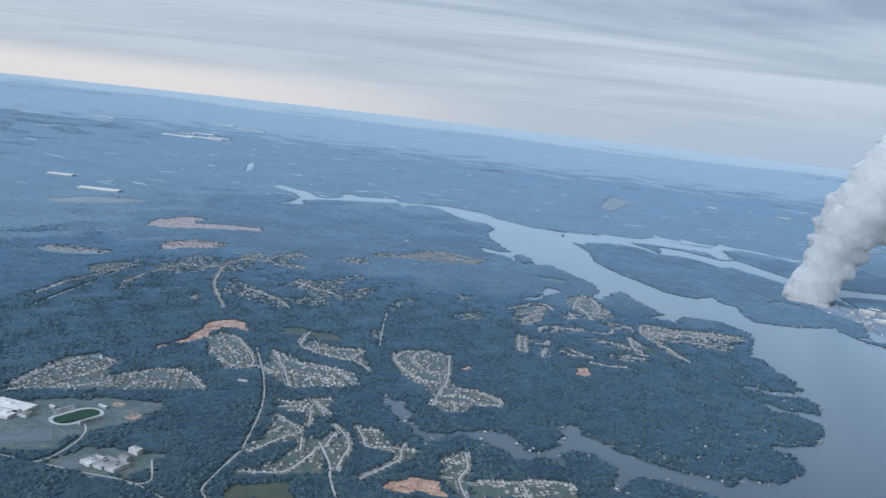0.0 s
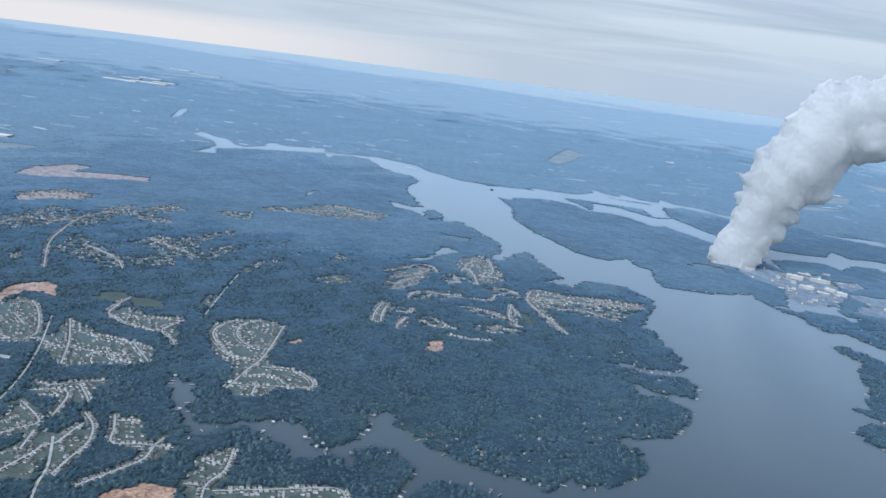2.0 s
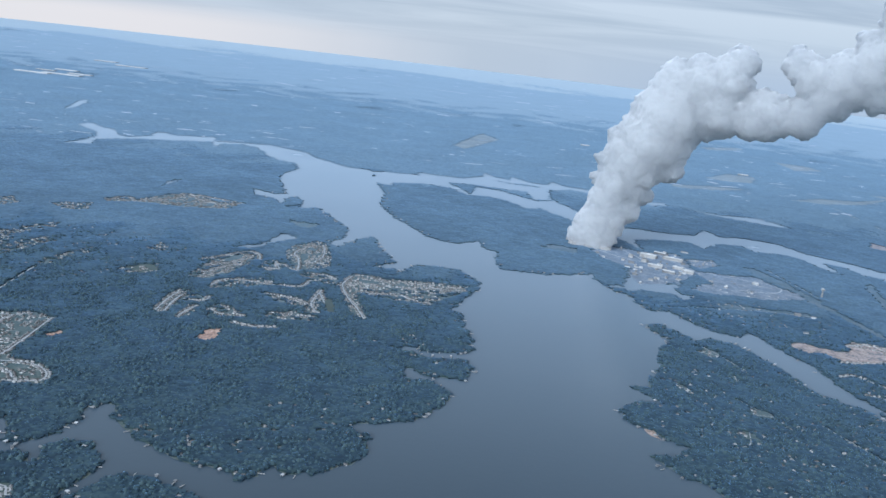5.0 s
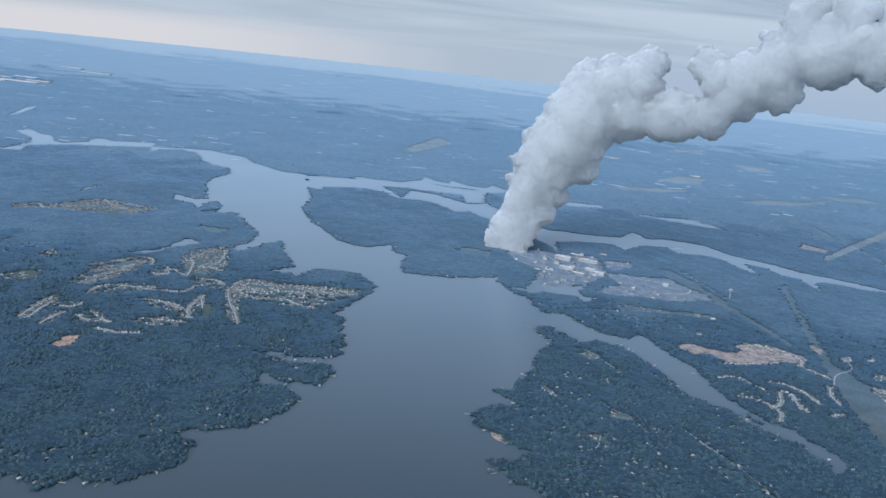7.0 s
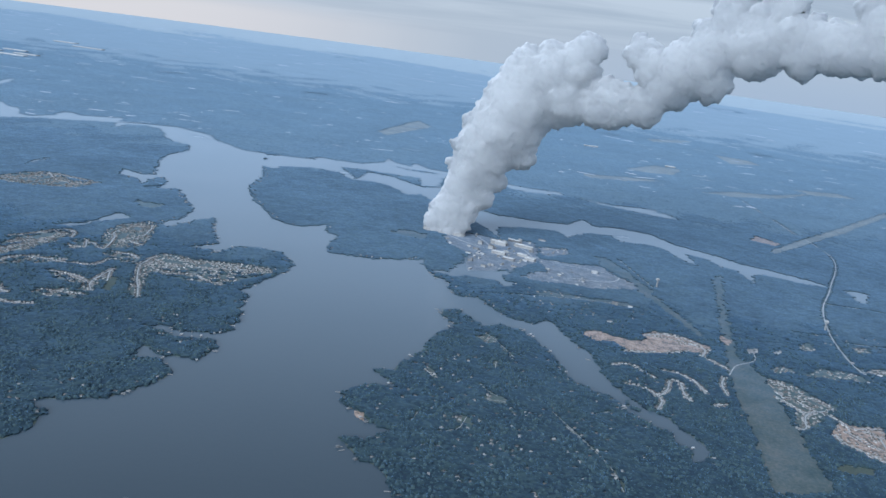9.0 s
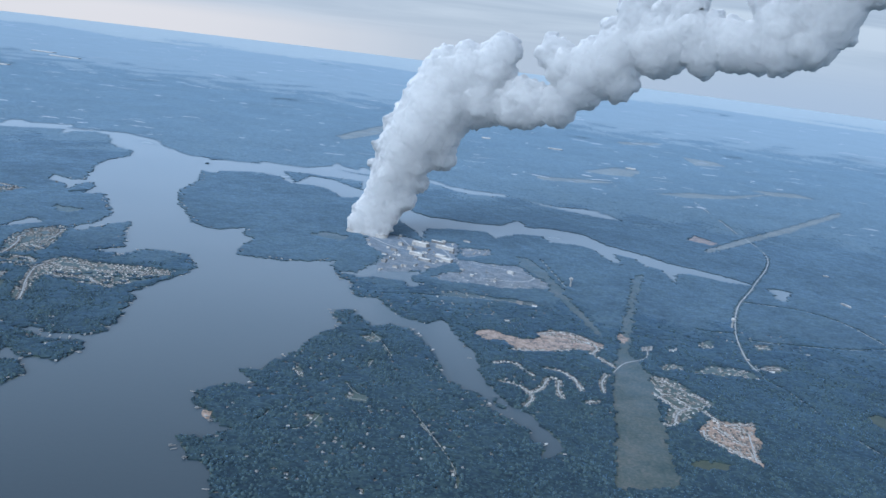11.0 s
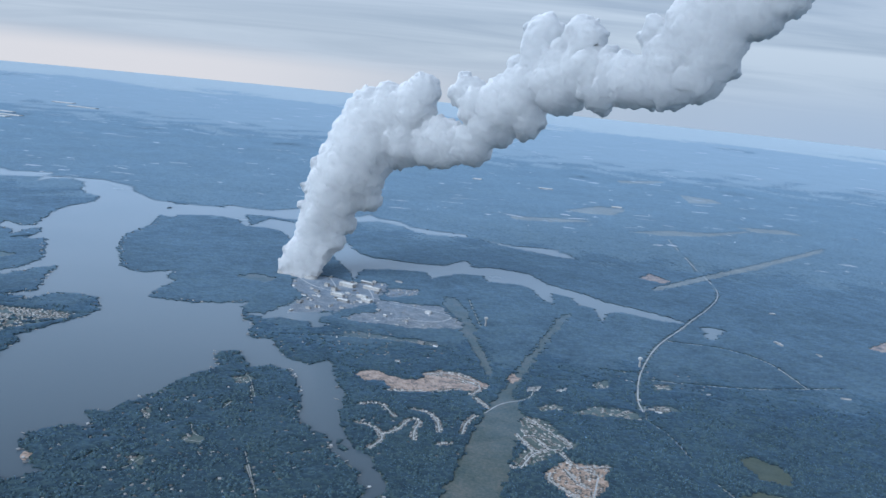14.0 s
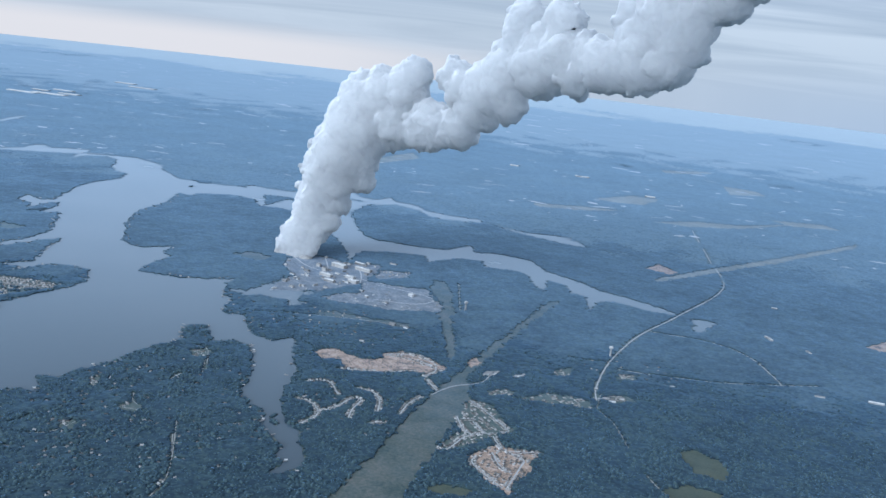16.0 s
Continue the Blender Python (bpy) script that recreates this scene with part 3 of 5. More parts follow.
CLEAR['village_8'] = [(26.2, 120.2), (31.5, 121.4), (41.4, 122.8), (41.4, 119.7), (37.5, 111.8), (33.4, 112), (28.6, 113.2), (31.2, 104.4), (30, 102.6), (27.6, 109.9)]
CLEAR['village_9'] = [(15.3, 97.6), (14.7, 101.6), (17.2, 101.8), (19.5, 99.3)]
CLEAR['village_10'] = [(18.7, 107.3), (21.8, 108.3), (24.1, 106.6), (24, 104.9), (20.3, 105.7)]
CLEAR['village_11'] = [(20.5, 100.6), (23.2, 103.4), (26.3, 102.4), (26.2, 100.7), (22, 99.4)]
CLEAR['village_12'] = [(-25.5, 113.2), (-23.7, 117.9), (-17.7, 123.1), (-16.9, 120.5), (-21.9, 114.7)]
CLEAR['village_13'] = [(-22.2, 107.3), (-17.5, 111.1), (-15.4, 106.2), (-19.9, 104.5)]
CLEAR['village_14'] = [(-8.8, 108.3), (-7.7, 116), (-6.4, 113.6), (-7.3, 108.1)]
CLEAR['village_15'] = [(0.1, 110.6), (3.6, 114.9), (4.7, 111.3), (2, 108.9)]
CLEAR['village_16'] = [(-38.1, 130.7), (-32, 133.4), (-25.4, 129), (-25, 126.5), (-32.4, 128)]
CLEAR['village_17'] = [(-0.1, 124.7), (1.6, 124), (1.9, 120.6), (-0.5, 120.8)]
CLEAR['village_18'] = [(-7.1, 116.4), (-6.5, 118.6), (-5.4, 115.8), (-6, 114.5)]
CLEAR['village_19'] = [(-23.9, 140.4), (-18.3, 143.5), (-16.8, 138.4), (-19.7, 137)]
CLEAR['village_20'] = [(-7.8, 94), (-8.2, 97.9), (-6.5, 97.5), (-6.3, 92.6)]
CLEAR['village_w0'] = [(-44.9, 115.9), (-42.7, 127.4), (-38.6, 127.8), (-36.4, 118.6), (-39.4, 112.1), (-42.6, 112.9)]
CLEAR['village_w1'] = [(-35.6, 116.7), (-37.4, 125.9), (-35.8, 134.5), (-32.9, 129.6), (-32, 118.5)]
CLEAR['village_w2'] = [(-52, 132.2), (-47.9, 140), (-42.1, 139.6), (-41.5, 134), (-47.9, 130.6)]
CLEAR['village_w3'] = [(-30.4, 105.2), (-32.3, 114.4), (-30.3, 113.6), (-23.4, 107.8), (-20.4, 104.1), (-21.5, 101.6), (-26.7, 103.6)]
CLEAR['village_w4'] = [(-24.1, 115.8), (-24, 120.5), (-16.6, 118.8), (-15.1, 110.6), (-19.4, 110.5)]
CLEAR['village_w5'] = [(-50.5, 107.8), (-49.9, 112.9), (-47.8, 118.1), (-46.5, 114.7), (-47.6, 105.7)]
CLEAR['village_w6'] = [(-64, 118), (-61.9, 121.6), (-53.7, 121.7), (-52.9, 119.7), (-58.9, 116.7)]
CLEAR['village_w7'] = [(-19.1, 123.2), (-16.3, 129.3), (-15.3, 126), (-17.3, 121.6)]
CLEAR['village_w8'] = [(-32.9, 134.4), (-30, 141.3), (-26.7, 137.7), (-29.2, 132)]
CLEAR['village_w9'] = [(-33.2, 101.1), (-33.2, 103.3), (-30.9, 100.3), (-30.7, 97.8)]
CLEAR['village_w10'] = [(-42.6, 99.7), (-43.7, 107.7), (-42.4, 105.7), (-40.9, 98)]
CLEAR['village_w11'] = [(-16.7, 112.3), (-13.6, 120.9), (-11.6, 119.2), (-13.8, 110.2)]
CLEAR['lawn_f'] = [(63.3, 95.1), (63.8, 96.8), (65.2, 94.7), (64.5, 93.4)]
CLEAR['lawn_g'] = [(67.9, 107.4), (69.4, 109.9), (70.7, 107.7), (69.5, 105.9)]
CLEAR['lawn_h'] = [(69.3, 91.7), (71.3, 91.7), (71.7, 90.2), (70, 90)]
CLEAR['lawn_i'] = [(67, 86.1), (68.8, 86.1), (69.1, 84.5), (67.5, 84.3)]
CLEAR['soil_t'] = [(58.7, 83.7), (59.8, 83.4), (60, 82.2), (59.2, 82.4)]
CLEAR['plant'] = [(60.4, 155.2), (62, 159.7), (66.3, 160.1), (70.8, 158.5), (75, 161.1), (76, 156.4), (75.6, 151.8), (76.4, 148.3), (75.2, 145.3), (72.7, 141.3), (70.4, 138.9), (68.4, 137.3), (65.4, 136), (65.1, 140.5), (65.3, 145.7), (63.2, 148.8), (61.6, 150.9)]
CLEAR['plant_field'] = [(85.5, 156.6), (87.4, 156.3), (89.5, 150.8), (90.8, 144.5), (92.5, 139.8), (91.5, 137.5), (90.1, 140), (89.8, 143), (87.4, 147.4), (86, 151.1)]
# a flat grey ash plate, filed under the switchyard key
CLEAR['switchyard'] = [(76, 157.3), (80.6, 158.7), (81.4, 155.4), (77.6, 151.6), (76.4, 152.2)]
CLEAR['plant_east'] = [(76.3, 149.4), (80.5, 149.2), (85.8, 150.2), (87.2, 146.2), (89.8, 142.4), (90.1, 139.3), (87.1, 137.4), (83.1, 136.3), (79.1, 136.1), (75.1, 135.9), (73.4, 136.7), (74.6, 139.8), (77.6, 142.6), (76.2, 146.4)]
CLEAR['lawn_m'] = [(101.5, 111.3), (103.4, 113.6), (104.6, 112.4), (102.4, 110.4)]
CLEAR['lawn_n'] = [(105, 111.4), (108.3, 114.6), (110.4, 115.1), (113, 114), (113.4, 112.1), (109.5, 111.9), (106.2, 111.1)]
CLEAR['lawn_o'] = [(108.1, 122.7), (110, 124.7), (110.1, 121.7), (108.3, 120.6)]
CLEAR['lawn_p'] = [(115.9, 125.5), (118.4, 126.2), (117.7, 123.7), (115.6, 123.4)]
CLEAR['lawn_q'] = [(114.4, 116.7), (116.6, 118.2), (117.9, 117), (115.9, 115.3), (114.6, 115.3)]
CLEAR['field_w'] = [(100.2, 87.2), (102.3, 88.4), (104.3, 88.3), (103.5, 86.8), (101.1, 86.4)]
CLEAR['field_q'] = [(0.8, 111.6), (1.9, 113.9), (3.8, 114.4), (4.5, 111), (3.2, 109.6)]
CLEAR['soil_r'] = [(-50, 129.7), (-50.3, 134.6), (-47.9, 138.2), (-43.7, 139.3), (-42.3, 134.6), (-46.1, 131.9), (-48.1, 127.7)]
CLEAR['field_r'] = [(-63.9, 116.1), (-61.4, 119.5), (-56.9, 119.5), (-53.4, 119.1), (-56.6, 115.9), (-60.4, 114.8)]
CLEAR['field_s'] = [(-51.7, 109.7), (-50.2, 113.9), (-48.1, 116.6), (-47.5, 112.1), (-47.6, 106.1), (-49, 106.4)]
CLEAR['field_t'] = [(-88.8, 160.8), (-84.9, 171.1), (-77.7, 176.9), (-72.7, 174.6), (-78, 165.4), (-85, 158.6)]
CLEAR['corridor_s'] = [(75.2, 130), (77.3, 130.9), (88, 130.9), (88.1, 129.1), (82.1, 128.8), (75.6, 128.5)]
CLEAR['corridor_l'] = [(120.8, 182.8), (132.2, 200.5), (149, 224.6), (174, 262.6), (172.3, 255.6), (148.5, 219), (132, 195.5), (121.6, 180.9)]
CLEAR['field_far1'] = [(105.4, 281.4), (116.1, 299), (124.9, 298.6), (119.5, 281.2), (110.4, 278.2)]
CLEAR['field_far2'] = [(90.1, 255.1), (102.2, 260.9), (114.7, 264.6), (102.3, 253.5), (91.9, 250.2)]
CLEAR['field_far3'] = [(121.5, 251.7), (133, 262.5), (145.8, 267.3), (163.5, 285.9), (144.8, 260.7), (130.3, 251.8)]
CLEAR['field_far4'] = [(148.9, 364.2), (160.8, 359.4), (162.9, 347.8), (149.3, 336.9)]
CLEAR['field_far5'] = [(155.5, 286.2), (171.5, 292), (174.5, 284.8), (160.6, 279.4)]
CLEAR['field_far6'] = [(127.1, 393.9), (150.5, 415.4), (146.5, 401.4), (128.8, 384.2)]
ROAD = {}
ROAD['highway'] = [(113.5, 115), (113.3, 119.6), (114.6, 130.1), (118.2, 143.9), (124.3, 158.8), (133.5, 184.9), (132.9, 210.8), (131.2, 254.3)]
ROAD['branch'] = [(119.8, 147), (127.7, 146.8), (132.8, 143), (135, 136.8), (136, 131.8)]
ROAD['crossroad'] = [(96.1, 107.8), (97.7, 111.3), (100.5, 114.2), (101.1, 117.9)]
ROAD['east_road'] = [(115.4, 127.1), (123, 128), (129.9, 129.6), (140.8, 134.4)]
ROAD['campus_road'] = [(-28, 49.6), (-25.6, 50), (-23, 49.8), (-22.2, 52), (-22.4, 55.7), (-24, 58), (-25.2, 56.5)]
ROAD['campus_road2'] = [(-23, 49.8), (-18.9, 49.4), (-15.4, 49.1), (-11.7, 47.3)]
ROAD['campus_road3'] = [(-15.5, 48.8), (-14.3, 49.8), (-15.7, 53.1)]
ROAD['west_road'] = [(-10.3, 57.5), (-11.9, 67), (-14.3, 74.8), (-18.1, 83.9)]
ROAD['south_road'] = [(-9.8, 48.7), (-10.6, 50.4), (-10.3, 57.5)]
ROAD['south_road2'] = [(-0.8, 50.4), (-2.5, 54.6), (-3.3, 57.4), (-5.1, 61.2)]
ROAD['west_lane'] = [(-46.1, 87.1), (-46.4, 93.4), (-46.4, 99.7), (-46.8, 109.9)]
ROAD['north_lane'] = [(-5.9, 91), (-7.1, 99.2), (-8.1, 107.5)]
RURAL = {}
RURAL['rural_a'] = [(61.1, 94.3), (63.8, 100.4), (67.9, 102.3), (72.2, 91.7), (77.3, 86.2), (81.5, 80.4), (82.8, 75.7), (64.2, 69.6), (61.2, 76.1), (59.8, 81.9)]
RURAL['rural_b'] = [(18.2, 70.2), (23.5, 69.2), (29.4, 68.6), (34.4, 70.3), (35.2, 75.6), (34, 78.4), (39.1, 80.8), (41.2, 86.2), (34.3, 84.8), (29.1, 84.2), (24.8, 72.8), (20.3, 73.2)]
RURAL['rural_c'] = [(64, 128.3), (71.7, 121.4), (78.9, 120.2), (85.3, 128.6), (79.3, 131), (71.5, 132.5)]
RURAL['rural_d'] = [(28.6, 97.2), (34.5, 92.6), (41.2, 90.5), (40.9, 101.2), (34.8, 100.1)]
RURAL['rural_r'] = [(82.1, 101.1), (92, 106.6), (95.9, 103.7), (95.1, 94.2), (87.2, 91.5)]
RURAL['rural_s'] = [(76.5, 132.4), (85.1, 133.5), (91.7, 126.2), (88.6, 120.5), (79.2, 118.3), (74, 126)]
RURAL['rural_t'] = [(101.5, 112.1), (113.2, 113.9), (112.7, 111.1), (103.2, 109.1)]
RURAL['rural_e'] = [(107.7, 126.2), (122.8, 123.7), (123.3, 135), (114.6, 130.1)]
RURAL['rural_f'] = [(66.6, 94.3), (68.9, 105.1), (74.4, 106.3), (85.8, 89.5), (81.6, 78.7), (73.8, 75.2), (62.8, 89)]
RURAL['rural_g'] = [(-23.8, 97.7), (-10.8, 103.3), (1.8, 105.6), (5.4, 126.9), (-13.3, 129.4), (-31.1, 115.5)]
STREET = []
STREET.append([(2.2, 91.5), (3, 82.4), (2.7, 78.4), (2.6, 75.5), (2.5, 73.9)])
STREET.append([(-2.8, 90.6), (-3.5, 87.9), (-2.9, 85.4), (-1.1, 82.8), (0.9, 80.9), (2.7, 81.1)])
STREET.append([(-0.1, 92.1), (-1.2, 90.9), (-1.6, 88.9), (-0.9, 86.4), (1, 84.2), (2.4, 84.2)])
STREET.append([(-2.8, 90.6), (-1.2, 90.9)])
STREET.append([(2.7, 79.6), (6.1, 80), (7.9, 79.1), (8.8, 77.7), (8.7, 76.7)])
STREET.append([(2.6, 77.2), (5.3, 77.9), (6.5, 76.7)])
STREET.append([(2, 75), (4.5, 75.4), (8.7, 76.7)])
STREET.append([(4.5, 75.4), (4.8, 73.3)])
STREET.append([(-14.6, 92.9), (-14.6, 90), (-14.1, 87.1), (-12.5, 85.6), (-10.7, 84.7), (-8.2, 84.1)])
STREET.append([(-12.4, 87), (-10, 87.7), (-7.4, 88.4)])
STREET.append([(-7.1, 88.5), (-7.7, 84.8), (-6, 82.9), (-5, 81.4)])
STREET.append([(-16.3, 83.9), (-13.4, 78.4), (-11.3, 73.3)])
STREET.append([(-14.3, 80.9), (-11.9, 80.8), (-9.1, 80.5), (-6.2, 79.5)])
STREET.append([(-12.6, 77.1), (-9.8, 77), (-7, 77.6)])
STREET.append([(-8.7, 80.7), (-6.6, 78.2), (-5.4, 76.8)])
STREET.append([(-10, 78.4), (-8.3, 76.2), (-6.5, 75.6)])
STREET.append([(-16.2, 78.1), (-13.6, 76.6), (-12.6, 77.1)])
STREET.append([(-3, 65.9), (-2, 63.7), (-1.2, 61.8), (0.8, 62.2), (2.9, 62.5)])
STREET.append([(-2.4, 65.1), (-0.8, 65.5)])
STREET.append([(1.6, 62.3), (1.7, 60.1), (0.7, 58), (-0.5, 55.6)])
STREET.append([(1.5, 61.7), (1.7, 63.7)])
STREET.append([(6.7, 63.9), (7.1, 61.7), (7.2, 60.4), (6.8, 58.6), (7, 57.2), (7.6, 55.2)])
STREET.append([(5.2, 61.8), (6.8, 61.3)])
STREET.append([(5.4, 58.1), (6.7, 58.2)])
STREET.append([(7.4, 57.8), (11.4, 59.5), (14.7, 60.8), (15.7, 59.7)])
STREET.append([(11.6, 59.4), (12.3, 56.8)])
STREET.append([(-11, 69.1), (-9.8, 69.1), (-8.2, 70.4), (-6.5, 71.5)])
STREET.append([(-8.2, 70.4), (-6.5, 68.3), (-5.7, 67.2)])
STREET.append([(-5.2, 59.9), (-4.5, 60.3), (-4.4, 62.8), (-4.3, 63.8)])
STREET.append([(-5.1, 65.5), (-3.5, 63.6), (-2.6, 61.1), (-2.6, 58.4), (-2.5, 56.4)])
STREET.append([(-17.8, 147.5), (-16.2, 151.3), (-13, 148.8), (-10.3, 154.8), (-9.1, 159.7), (-5.2, 155.8), (-0.6, 155), (1.4, 157.8)])
STREET.append([(-7.6, 159.8), (-3.3, 158.6), (-0.1, 157.8)])
STREET.append([(-33.3, 63.3), (-32.9, 68.8), (-31.3, 73.1), (-28.6, 72.9)])
STREET.append([(-31.3, 63.4), (-29.5, 67.7), (-28.3, 71.1)])
STREET.append([(-26.2, 69.4), (-23.5, 72.6), (-20.6, 72.2), (-18.1, 69)])
STREET.append([(-24.5, 67.6), (-21.8, 69.8)])
STREET.append([(-32.9, 61.8), (-29, 64.9), (-25.8, 66.9)])
STREET.append([(-22.9, 84.9), (-21.9, 86.8), (-19.5, 84), (-16.7, 78.7), (-17.7, 76.6), (-20.3, 78.3)])
STREET.append([(-21.4, 83.1), (-18.8, 80.5)])
STREET.append([(-10.1, 65.6), (-8.1, 64), (-7.1, 62.7), (-8.1, 61), (-9.7, 57.2)])
STREET.append([(-10.6, 67.6), (-8, 68.3), (-6.8, 64.1)])
STREET.append([(-9.2, 53.5), (-6.2, 54.7), (-5.1, 58.5), (-5.1, 60.2)])
STREET.append([(-6.7, 61.6), (-6, 58.7)])
STREET.append([(100.3, 108.2), (102.6, 105.7), (104.8, 102.9), (105.2, 101.7), (101.9, 99.3), (100.6, 95.5), (99.8, 95.1)])
STREET.append([(101.6, 102.8), (102.7, 101.2), (103.8, 100.2)])
STREET.append([(99.8, 103.4), (100.9, 100.8), (101.9, 99.6)])
STREET.append([(100.4, 102.9), (101.8, 103.4)])
STREET.append([(104.1, 100.1), (105.2, 97.9), (106, 97.3), (107.6, 96.1), (107.5, 94.2), (106.9, 89.6)])
STREET.append([(103.3, 95.2), (103.3, 93.4), (105.5, 90.9), (106.6, 89.8)])
STREET.append([(104.6, 96.5), (105.7, 94), (107, 92.8)])
STREET.append([(106, 97.3), (108.9, 98.3)])
STREET.append([(86.2, 94.5), (87, 97.2), (86.2, 99.1), (85, 100.1), (83.7, 100.2)])
STREET.append([(86.7, 97.8), (88, 100.1), (88.5, 102.1), (88.8, 103.1)])
STREET.append([(90, 97.9), (89.7, 100.2), (89.8, 102.7), (89, 103.2)])
STREET.append([(88.4, 105.9), (90.1, 105.6), (91.5, 103.7), (92.2, 100.7)])
STREET.append([(94.4, 101.2), (94.5, 104.2), (95.3, 106.7)])
STREET.append([(92.3, 97.7), (93.5, 98.4)])
STREET.append([(82.9, 105.2), (85.1, 106.1), (87.2, 103.1)])
STREET.append([(88, 117.7), (90.8, 117.8), (93.8, 116.7), (94.9, 115.2), (94.1, 112.7)])
STREET.append([(84.8, 110.3), (89.7, 112.1), (93.1, 114.2)])
STREET.append([(113.1, 115.7), (116.9, 116.8)])
STREET.append([(96.4, 109.2), (94.6, 112)])
STREET.append([(7.4, 119.2), (9.7, 122.9), (11.3, 126.1), (13.2, 125.2), (14, 122.7)])
STREET.append([(8.6, 116.7), (10.6, 118.9), (12.3, 121.9)])
STREET.append([(8.5, 112.8), (9.9, 114.4), (11, 117.3), (12.7, 119.6)])
STREET.append([(9.7, 111.2), (11.1, 113.4), (12.2, 115.8)])
STREET.append([(12.2, 108.6), (12.5, 110.9), (14.2, 112.4), (16, 112.3), (18.3, 113.2)])
STREET.append([(9.8, 104.9), (9.7, 101.2), (10, 97.6)])
STREET.append([(10.5, 103.6), (10.5, 101.2), (10.9, 97.8)])
STREET.append([(11.9, 102.4), (13.4, 102.8), (13.4, 104.7)])
STREET.append([(13.3, 100.9), (12.8, 98.4), (12.8, 96.5)])
STREET.append([(14.7, 100.3), (16.3, 99.1), (17.6, 99.6), (18.9, 99.2)])
STREET.append([(17.1, 122.1), (19.6, 119.8), (18.5, 125.5), (17.3, 128.5), (18.2, 133.1), (20, 134.4), (21.2, 128.6), (20.5, 124.3)])
STREET.append([(19.3, 125.1), (23.1, 124)])
STREET.append([(15.5, 118.7), (17.4, 119.4), (16, 122.9)])
STREET.append([(16.4, 112), (19.2, 112.3), (21.6, 112.7), (22.4, 116.3)])
STREET.append([(20.9, 118.9), (23.6, 119.1), (25, 117.8)])
STREET.append([(25.6, 115.4), (28.3, 117.2), (31.7, 117.8), (35.3, 118.5), (41, 121.7)])
STREET.append([(26.7, 120.5), (26.3, 115.9), (28.2, 110.2), (29.6, 107.2), (31, 103.7)])
STREET.append([(27.9, 119.9), (31, 120)])
STREET.append([(28.5, 114.5), (30.6, 113.6), (33.3, 114.7), (35.4, 113.2), (37.5, 112.8)])
STREET.append([(24.4, 112.7), (24.4, 106.8), (25.8, 103.7)])
STREET.append([(18.6, 108.3), (21.9, 107.8), (24.2, 106.4)])
STREET.append([(21, 101.6), (23.5, 101.8), (26, 102)])
STREET.append([(18.2, 97), (20.7, 96.5), (22.9, 97.2)])
STREET.append([(37.3, 119.2), (40.6, 119.3)])
STREET.append([(24.4, 111.4), (25.8, 107.6)])
STREET.append([(15.2, 101.9), (16.6, 101.5)])
STREET.append([(-43.3, 103.9), (-42, 117.8), (-37.2, 120.6), (-34.3, 135.7)])
STREET.append([(-27.3, 98.3), (-32.9, 109.6), (-36.2, 121.4)])
STREET.append([(-29, 110.1), (-22.9, 106.2), (-20.1, 102.4)])
STREET.append([(-24.1, 118.1), (-16, 112.8)])
STREET.append([(-48.9, 92.7), (-48.9, 99.8), (-48.1, 105.3), (-46.5, 114.7)])
STREET.append([(88.3, 117.9), (91.7, 119.2), (94.8, 117.1)])
STREET.append([(91.7, 116.6), (93.7, 116.5), (95.6, 115.4)])
LANE = []
LANE.append([(69.4, 100.5), (70.4, 100), (71.4, 99.3)])
LANE.append([(70.4, 99), (70.5, 100.9)])
LANE.append([(69.6, 90.5), (70.8, 90.6), (72.1, 90.6)])
LANE.append([(69.1, 94.1), (70, 92.4), (70.8, 91.8)])
LANE.append([(63.6, 83.7), (64, 85.7)])
LANE.append([(70.8, 105.8), (72.2, 102.3)])
LANE.append([(70.2, 107), (68.4, 107.6)])
LANE.append([(77, 87.3), (78.6, 84.2)])
LANE.append([(68.2, 85.9), (67.7, 83.6), (66.8, 82.7), (65.8, 82.1)])
LANE.append([(70.5, 81), (71.1, 82.2)])
LANE.append([(66.7, 93.4), (67.2, 94.3)])
LANE.append([(65.1, 79.4), (66.4, 79.6)])
LANE.append([(80, 91.1), (81.4, 92.2)])
LANE.append([(89.4, 156.8), (92.6, 141.7)])
LANE.append([(67.8, 125.2), (73.3, 127.5), (80.5, 129.3), (85.7, 129.9), (88.8, 129.3)])
LANE.append([(71.2, 119.9), (72.3, 118)])
LANE.append([(113.9, 117.3), (113.7, 112.8), (115.6, 109), (117.2, 103.3)])
LANE.append([(118.8, 98.1), (120.1, 95.4), (121.8, 93.2), (123.7, 91.8)])
LANE.append([(72.3, 103), (69.6, 108.7), (67.9, 109.5)])
LANE.append([(80.9, 76.7), (80.1, 81), (75.9, 90.1)])
LANE.append([(108.9, 129.2), (111.4, 128.9), (114.9, 129.8)])
BUILDINGS = []
BUILDINGS.append((69.6, 155.1, 2.6, 0.9, 0.6, -20, 'hall'))
BUILDINGS.append((72.1, 158.6, 2.0, 0.4, 0.4, -20, 'shed'))
BUILDINGS.append((73.7, 155, 3.0, 0.4, 0.5, -20, 'hall'))
BUILDINGS.append((69.7, 148.4, 2.2, 0.6, 0.45, -20, 'hall'))
BUILDINGS.append((71.3, 145.5, 1.8, 0.7, 0.4, -20, 'shed'))
BUILDINGS.append((74.6, 147.1, 1.6, 0.9, 0.45, -20, 'hall'))
BUILDINGS.append((73.4, 149.1, 1.6, 0.7, 0.4, -20, 'hall'))
BUILDINGS.append((68.4, 151.3, 0.8, 0.5, 0.6, -20, 'hall'))
BUILDINGS.append((66.6, 153.6, 0.7, 0.5, 0.5, -20, 'hall'))
